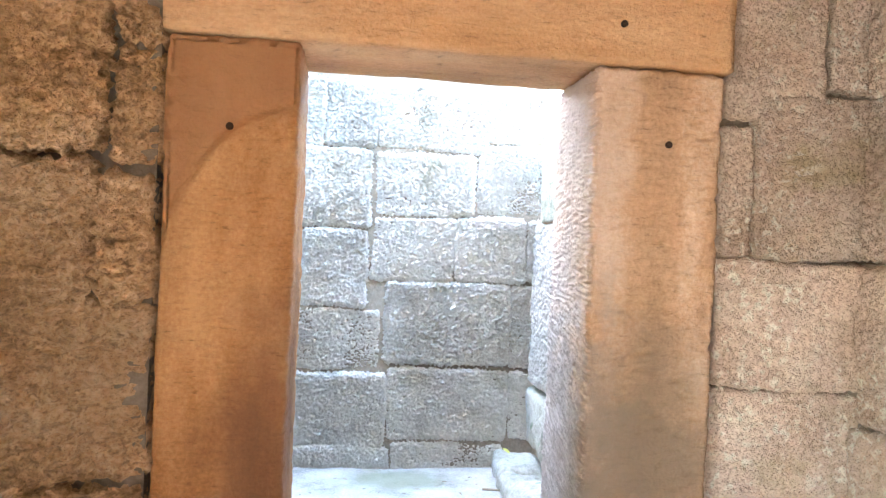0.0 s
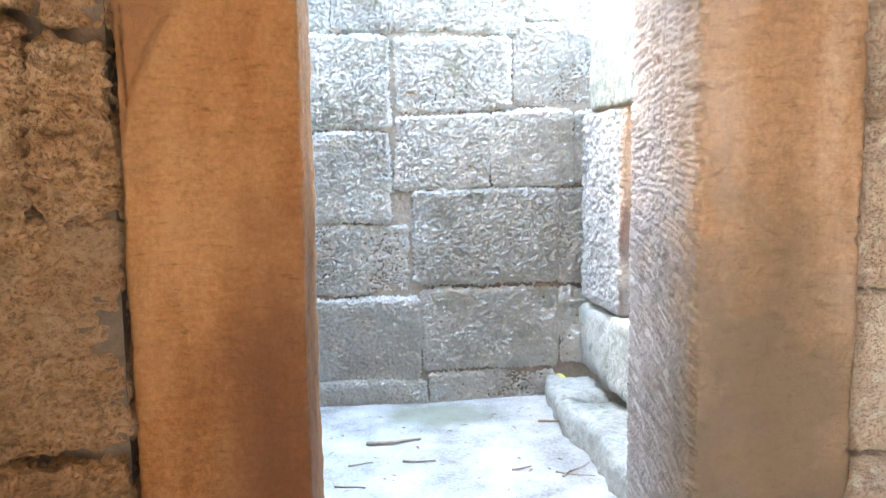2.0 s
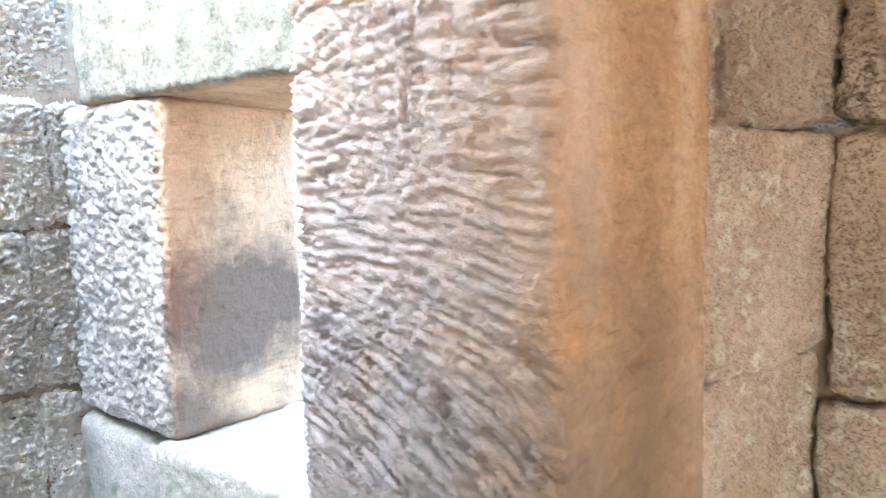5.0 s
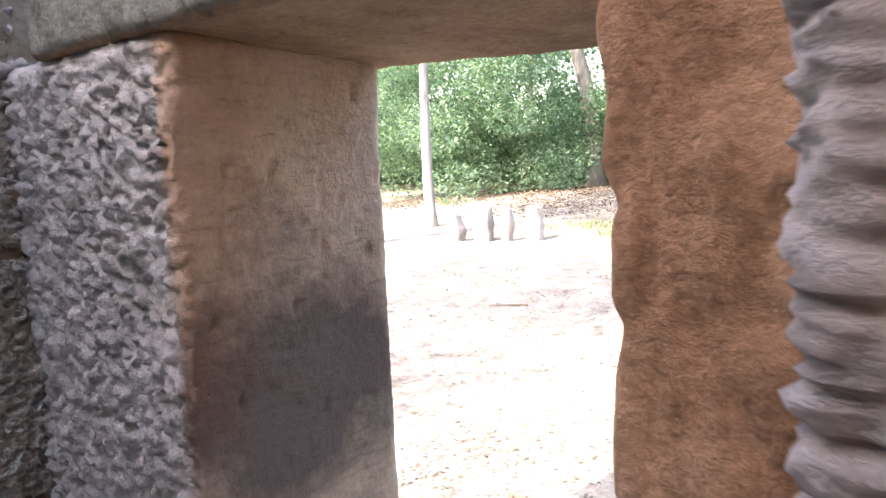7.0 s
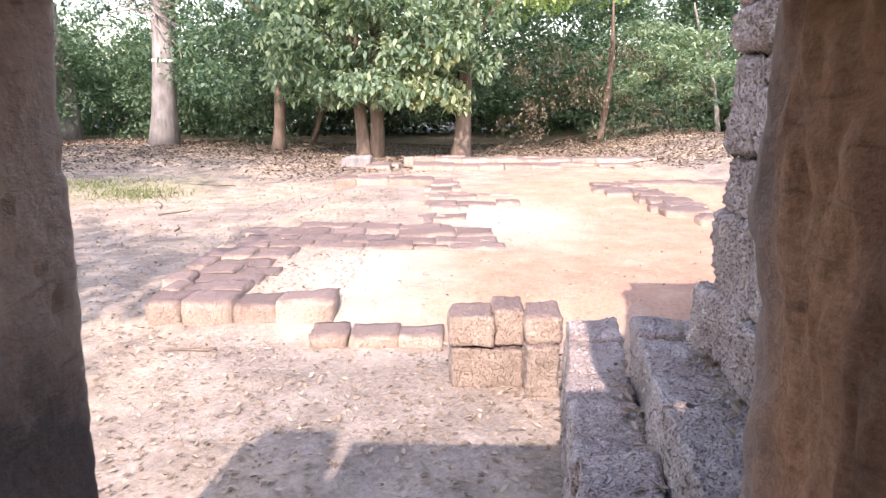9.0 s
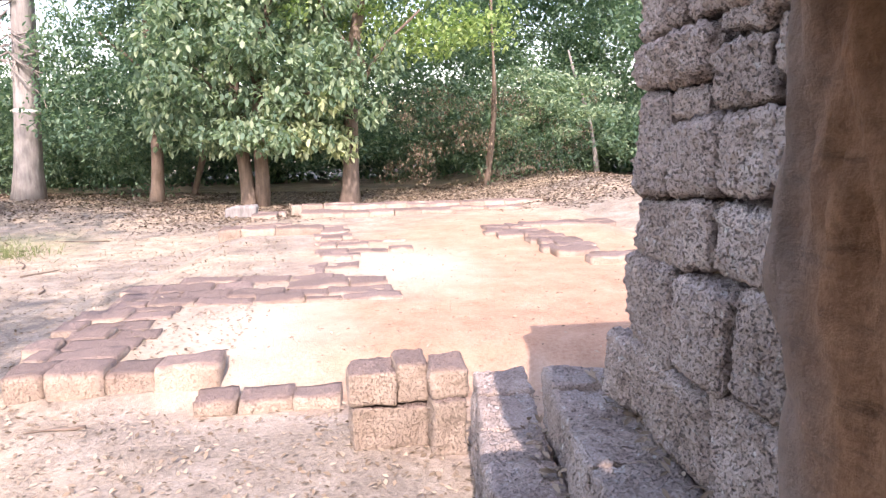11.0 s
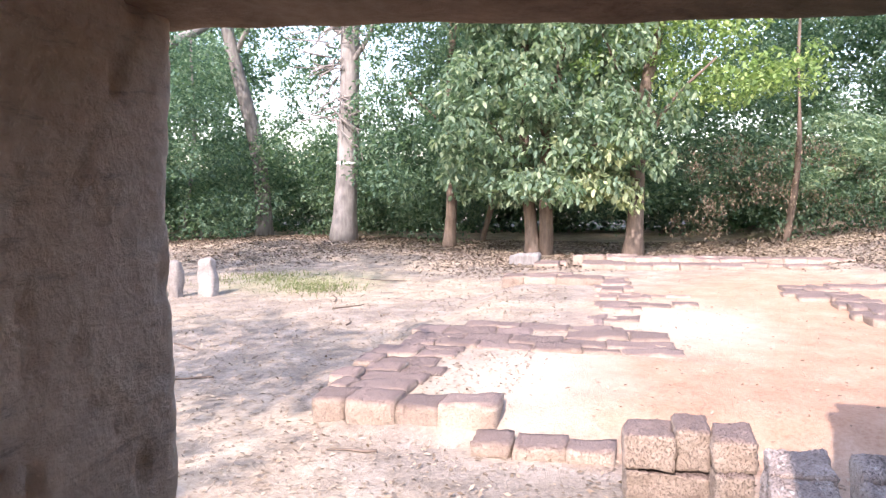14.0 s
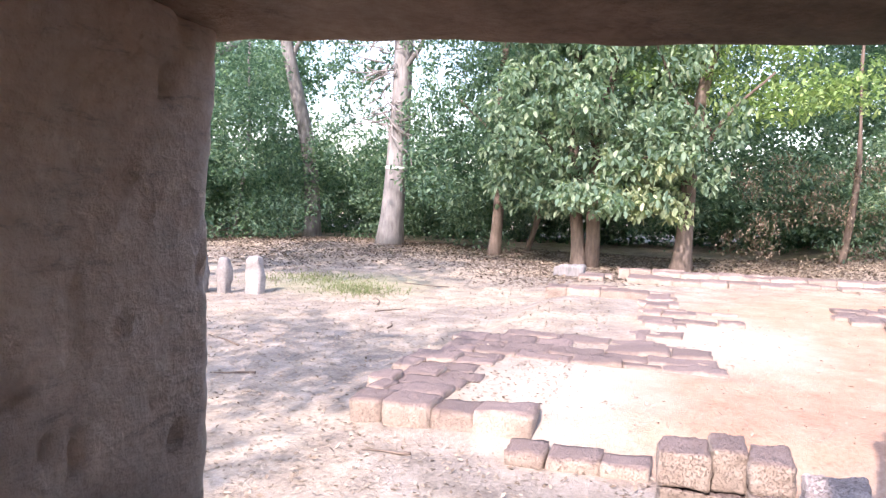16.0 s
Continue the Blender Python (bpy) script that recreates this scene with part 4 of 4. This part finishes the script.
def litter():
    rng = np.random.default_rng(41)
    n = 66000
    x = 2.3 + 24 * rng.random(n) ** 1.9
    y = rng.uniform(-3, 15, n)
    keep = ~((x > 6.8) & (x < 19) & (y < 5.0) & (rng.random(n) < 0.85)) & ~((x < 4.2) & (y < 3.1))
    x, y = x[keep], y[keep]
    z = np.array([ground_height(a, b) for a, b in zip(x, y)]) + 0.012
    tagged(part("leaf_litter", leaf_mesh("leaf_litter", np.stack([x, y, z], 1), 0.05, 42, 0, 0.42, 0.3, simple=True), M_LITTER), "dry fallen leaves scattered over the sand", "fallen leaves", kind="stuff")
    # dense dark leaves in place of the shade below the trees
    n = 60000
    x, y = rng.uniform(18.5, 33, n), rng.uniform(-9, 26, n)
    keep = rng.random(n) < np.clip((x - 18.0 - 2.5 * np.sin(y * 0.7)) / 6.0, 0, 1)
    x, y = x[keep], y[keep]
    z = np.array([ground_height(a, b) for a, b in zip(x, y)]) + 0.02
    tagged(part("leaf_litter", leaf_mesh("leaf_litter", np.stack([x, y, z], 1), 0.1, 45, 0, 0.6, 0.3, simple=True), M_LITTER_SHADE), "brown leaf litter under the trees, darkened to stand for shade", "fallen leaves", kind="stuff")
    n = 1300
    x = np.concatenate([rng.normal(17.2, 0.8, n // 2), rng.normal(15.7, 0.5, n // 2)])
    y = np.concatenate([rng.normal(12.2, 0.7, n // 2), rng.normal(10.4, 0.45, n // 2)])
    z = np.array([ground_height(a, b) for a, b in zip(x, y)])
    tagged(part("grass", leaf_mesh("grass", np.stack([x, y, z], 1), 0.1, 43, -0.9, 0.14), M_GRASS), "short green grass on the sand", "grass", kind="stuff")


litter()

# fallen branches on the sand
for k, (x, y, ang, ln) in enumerate(((14.0, 9.3, 25, 1.1), (13.2, 9.0, -30, 0.7), (9.6, 9.4, 60, 0.9), (8.4, 8.4, 110, 0.5), (11.8, 8.2, 15, 0.6), (17.5, 9.0, 80, 1.2), (6.6, 5.9, 100, 0.4))):
    a = radians(ang)
    p0 = Vector((x, y, ground_height(x, y) + 0.012))
    p1 = Vector((x + math.cos(a) * ln, y + math.sin(a) * ln, 0))
    p1.z = ground_height(p1.x, p1.y) + 0.014
    tagged(part("fallen_branch", tube("fallen_branch", bend(p0, p1, 9, ln * 0.07, k), [0.016 * (1 - 0.085 * i) for i in range(9)], 6, 0.1, k), M_BARK), "thin dry fallen branch lying on the sand", "branch", "fallen branches")

# on the porch floor: twigs, bits and one leaf
rnd = random.Random(61)
for k, (x, y, ang, ln, r) in enumerate(((0.17, 4.47, 4, 0.28, 0.011), (1.08, 4.66, -6, 0.2, 0.008), (0.0, 4.2, 10, 0.12, 0.005), (0.28, 4.2, -8, 0.16, 0.006), (0.75, 4.05, 12, 0.1, 0.005), (1.0, 4.0, 40, 0.22, 0.005), (0.98, 3.95, -25, 0.18, 0.004), (-0.05, 3.95, -15, 0.14, 0.005))):
    a = radians(ang)
    pts = bend((x - math.cos(a) * ln / 2, y - math.sin(a) * ln / 2, r * 0.6 + 0.004), (x + math.cos(a) * ln / 2, y + math.sin(a) * ln / 2, r * 0.6 + 0.006), 7, ln * 0.06, k)
    tagged(part("twig", tube("twig", pts, [r * (1 - 0.08 * i) for i in range(7)], 7, 0.1, k), M_TWIG), "thin dry twig lying on the dusty floor", "twig", "fallen twigs")
leaf = leaf_mesh("fallen_leaf", np.array([(1.17, 4.98, 0.185)]), 0.11, 5, 0, 0.4, 0.1)
tagged(part("fallen_leaf", leaf, M_FALLEN_GREEN), "yellow-green fallen leaf on the footing stone", "leaf")
rng = np.random.default_rng(62)
bits = np.stack([rng.uniform(-0.3, 1.05, 60), rng.uniform(3.6, 5.0, 60), np.full(60, 0.009)], 1)
tagged(part("floor_litter", leaf_mesh("floor_litter", bits, 0.035, 63, 0, 0.35, 0.15), M_LITTER), "small dry leaf scraps on the dusty floor", "fallen leaves", kind="stuff")

# ---- pieces of the walls ----
def wall_piece(parent, lo, hi, mat, seed, res, r, disp, warp=0.015):
    return part("stone_block", stone_mesh("stone_block", lo, hi, res, r, disp, warp, seed), mat, parent)


# north wall: x0, x1, z0, z1
NORTH = ((-0.62, -0.12, 2.17, 2.63), (-0.11, 0.24, 2.17, 2.63), (0.25, 1.0, 2.17, 2.64), (1.01, 1.29, 2.26, 2.64), (1.3, 1.44, 2.26, 2.62),  
    (-0.62, 0.22, 1.63, 2.16), (0.235, 0.925, 1.735, 2.16), (0.94, 1.42, 1.75, 2.25),
    (-0.25, 0.205, 1.1, 1.615), (0.225, 0.795, 1.285, 1.72), (0.805, 1.3, 1.285, 1.735), (1.305, 1.5, 1.3, 1.74),
    (-0.62, 0.315, 0.665, 1.09), (0.335, 1.21, 0.71, 1.28), (1.22, 1.5, 0.7, 1.285),
    (-0.62, 0.36, 0.15, 0.65), (0.375, 1.22, 0.18, 0.7), (1.23, 1.5, 0.2, 0.69),
    (-0.62, 0.41, -0.1, 0.145), (0.42, 1.2, -0.1, 0.175), (-1.05, -0.63, 0.0, 0.65), (-1.05, -0.63, 0.66, 1.1), (-1.05, -0.26, 1.11, 1.62), (-1.05, -0.63, 1.63, 2.16), (-1.05, -0.63, 2.17, 2.63))
for k, (x0, x1, z0, z1) in enumerate(NORTH):
    g = 0.001
    wall_piece(wall_north, (x0 - 0.002, 5.115 + 0.012 * ((k * 7) % 5 - 2) / 2, z0 + g), (x1 + 0.002, 5.215, z1 - g), M_GREY, k, 0.007 if x1 > -0.3 else 0.05, 0.034, crust_fn(40, 0.019, k % 7, 0.016, 1.45), 0.024)

# door wall, beside the frame: left flank and right flank
LEFT = ((-0.99, -0.615, 0.0, 0.64), (-1.3, -0.99, 0.0, 0.66), (-1.3, -0.615, 0.65, 1.29), (-0.81, -0.615, 1.3, 1.77), (-1.3, -0.82, 1.24, 1.8), (-0.78, -0.63, 1.78, 2.21), (-1.3, -0.79, 1.81, 2.45), (-1.3, -0.64, 2.46, 3.3), (-0.78, -0.63, 2.22, 2.45))
for k, (x0, x1, z0, z1) in enumerate(LEFT):
    tilt = (lambda p: Vector((p.x, p.y + 0.32 * min(0.0, p.x + 0.62), p.z)))
    g = 0.006
    part("stone_block", stone_mesh("stone_block", (x0 + g, 2.80 + 0.02 * (k % 3), z0 + g), (x1 - g, 3.1, z1 - g), 0.012, 0.025, crust_fn(14, 0.034, k % 5, 0.04, 1.5), 0.02, k + 40, tilt), M_LEFT, wall_door)
RIGHT = ((1.52, 2.12, 0.0, 0.505), (1.52, 2.12, 0.508, 1.03), (1.52, 2.12, 1.034, 1.545), (1.52, 1.665, 1.55, 2.09), (1.67, 2.12, 1.55, 2.2), (1.54, 1.92, 2.1, 2.62), (1.93, 2.2, 2.22, 2.75), (1.54, 2.2, 2.63, 3.3))
for k, (x0, x1, z0, z1) in enumerate(RIGHT):
    tilt = (lambda p: Vector((p.x, p.y - 0.22 * max(0.0, p.x - 1.52), p.z)))
    g = 0.002
    part("stone_block", stone_mesh("stone_block", (x0 + g, 2.85 + 0.015 * (k % 2), z0 + g), (x1 - g, 3.2, z1 - g), 0.012, 0.022, crust_fn(22, 0.013, k, 0.022, 1.2), 0.016, k + 60, tilt), M_RIGHT, wall_door)
EAST = ((2.04, 2.75, 0.0, 0.55), (2.045, 2.75, 0.555, 0.92), (2.05, 2.735, 0.925, 1.54), (2.05, 2.73, 1.575, 2.2), (2.05, 2.73, 2.205, 3.3))
for k, (x0, y1, z0, z1) in enumerate(EAST):
    part("stone_block", stone_mesh("stone_block", (x0, y1 - 1.1, z0 + 0.001), (x0 + 0.3, y1 - 0.012, z1 - 0.001), 0.011, 0.024, crust_fn(22, 0.024 if z0 > 1.5 else 0.014, k, 0.02, 1.2), 0.016, k + 80), M_RIGHT, wall_tower_east)
    part("stone_block", stone_mesh("stone_block", (x0, y1 - 2.4, z0 + 0.006), (x0 + 0.3, y1 - 1.11, z1 - 0.006), 0.06, 0.035, rough_fn(9, 0.014, k, 34, 0.006), 0.02, k + 90), M_RIGHT, wall_tower_east)

# the tower's outer face beside the window
PIER = ((3.98, 4.22, 0.42, 0.71), (3.62, 4.0, 0.4, 0.74), (3.3, 3.62, 0.4, 0.72), (2.9, 3.3, 0.4, 0.76), (2.4, 2.9, 0.4, 0.76),
    (3.56, 3.97, 0.72, 1.07), (3.2, 3.555, 0.75, 1.065), (2.9, 3.195, 0.77, 1.09), (2.4, 2.895, 0.77, 1.09),
    (3.51, 3.93, 1.08, 1.29), (3.35, 3.505, 1.075, 1.3), (3.06, 3.345, 1.1, 1.325), (2.74, 3.055, 1.1, 1.33), (2.4, 2.735, 1.1, 1.33),
    (3.66, 3.925, 1.3, 1.665), (3.325, 3.655, 1.31, 1.55), (3.06, 3.32, 1.335, 1.565), (2.7, 3.055, 1.34, 1.575), (2.4, 2.695, 1.34, 1.575),
    (3.405, 3.655, 1.555, 1.665), (3.04, 3.4, 1.575, 1.77), (2.7, 3.035, 1.63, 1.8), (2.4, 2.695, 1.63, 1.8),
    (3.38, 3.93, 1.67, 1.83), (3.1, 3.375, 1.78, 1.86), (2.4, 3.095, 1.81, 2.12), (3.55, 3.94, 1.84, 2.12), (3.1, 3.545, 1.865, 2.14),
    (3.4, 3.93, 2.15, 2.5), (2.9, 3.39, 2.15, 2.5), (2.4, 2.89, 2.15, 2.5), (3.2, 3.92, 2.51, 3.0), (2.4, 3.19, 2.51, 3.0))


def pier_courses():
    rnd = random.Random(91)
    for k, (x0, x1, z0, z1) in enumerate(PIER):
        y = 2.95 + rnd.uniform(-0.015, 0.02) + (0.01 if z1 < 0.8 else 0.0)
        part("stone_block", stone_mesh("stone_block", (x0, y - 0.5, z0), (x1, y, z1), 0.0125 if z0 < 2.0 and x1 > 2.9 else 0.05, 0.04, crust_fn(38, 0.018, k % 8, 0.02, 1.1), 0.035, k + 300), M_PURPLE, wall_tower_east)


pier_courses()

# dry leaves caught between the footing and the tower
rng = np.random.default_rng(64)
gx = rng.uniform(2.7, 4.5, 150)
scraps = np.stack([gx, 2.99 + rng.normal(0, 0.05, 150) - 0.12 * (gx - 3.4), np.full(150, 0.445)], 1)
gx = rng.uniform(2.7, 4.6, 110)
low_scraps = np.stack([gx, 3.3 + rng.normal(0, 0.03, 110) - 0.12 * (gx - 3.4), np.full(110, 0.2)], 1)
tagged(part("wall_litter", leaf_mesh("wall_litter", np.concatenate([scraps, low_scraps]), 0.05, 65, 0, 0.4, 0.3), M_LITTER), "dry leaf scraps caught on the stone footing", "fallen leaves", kind="stuff")
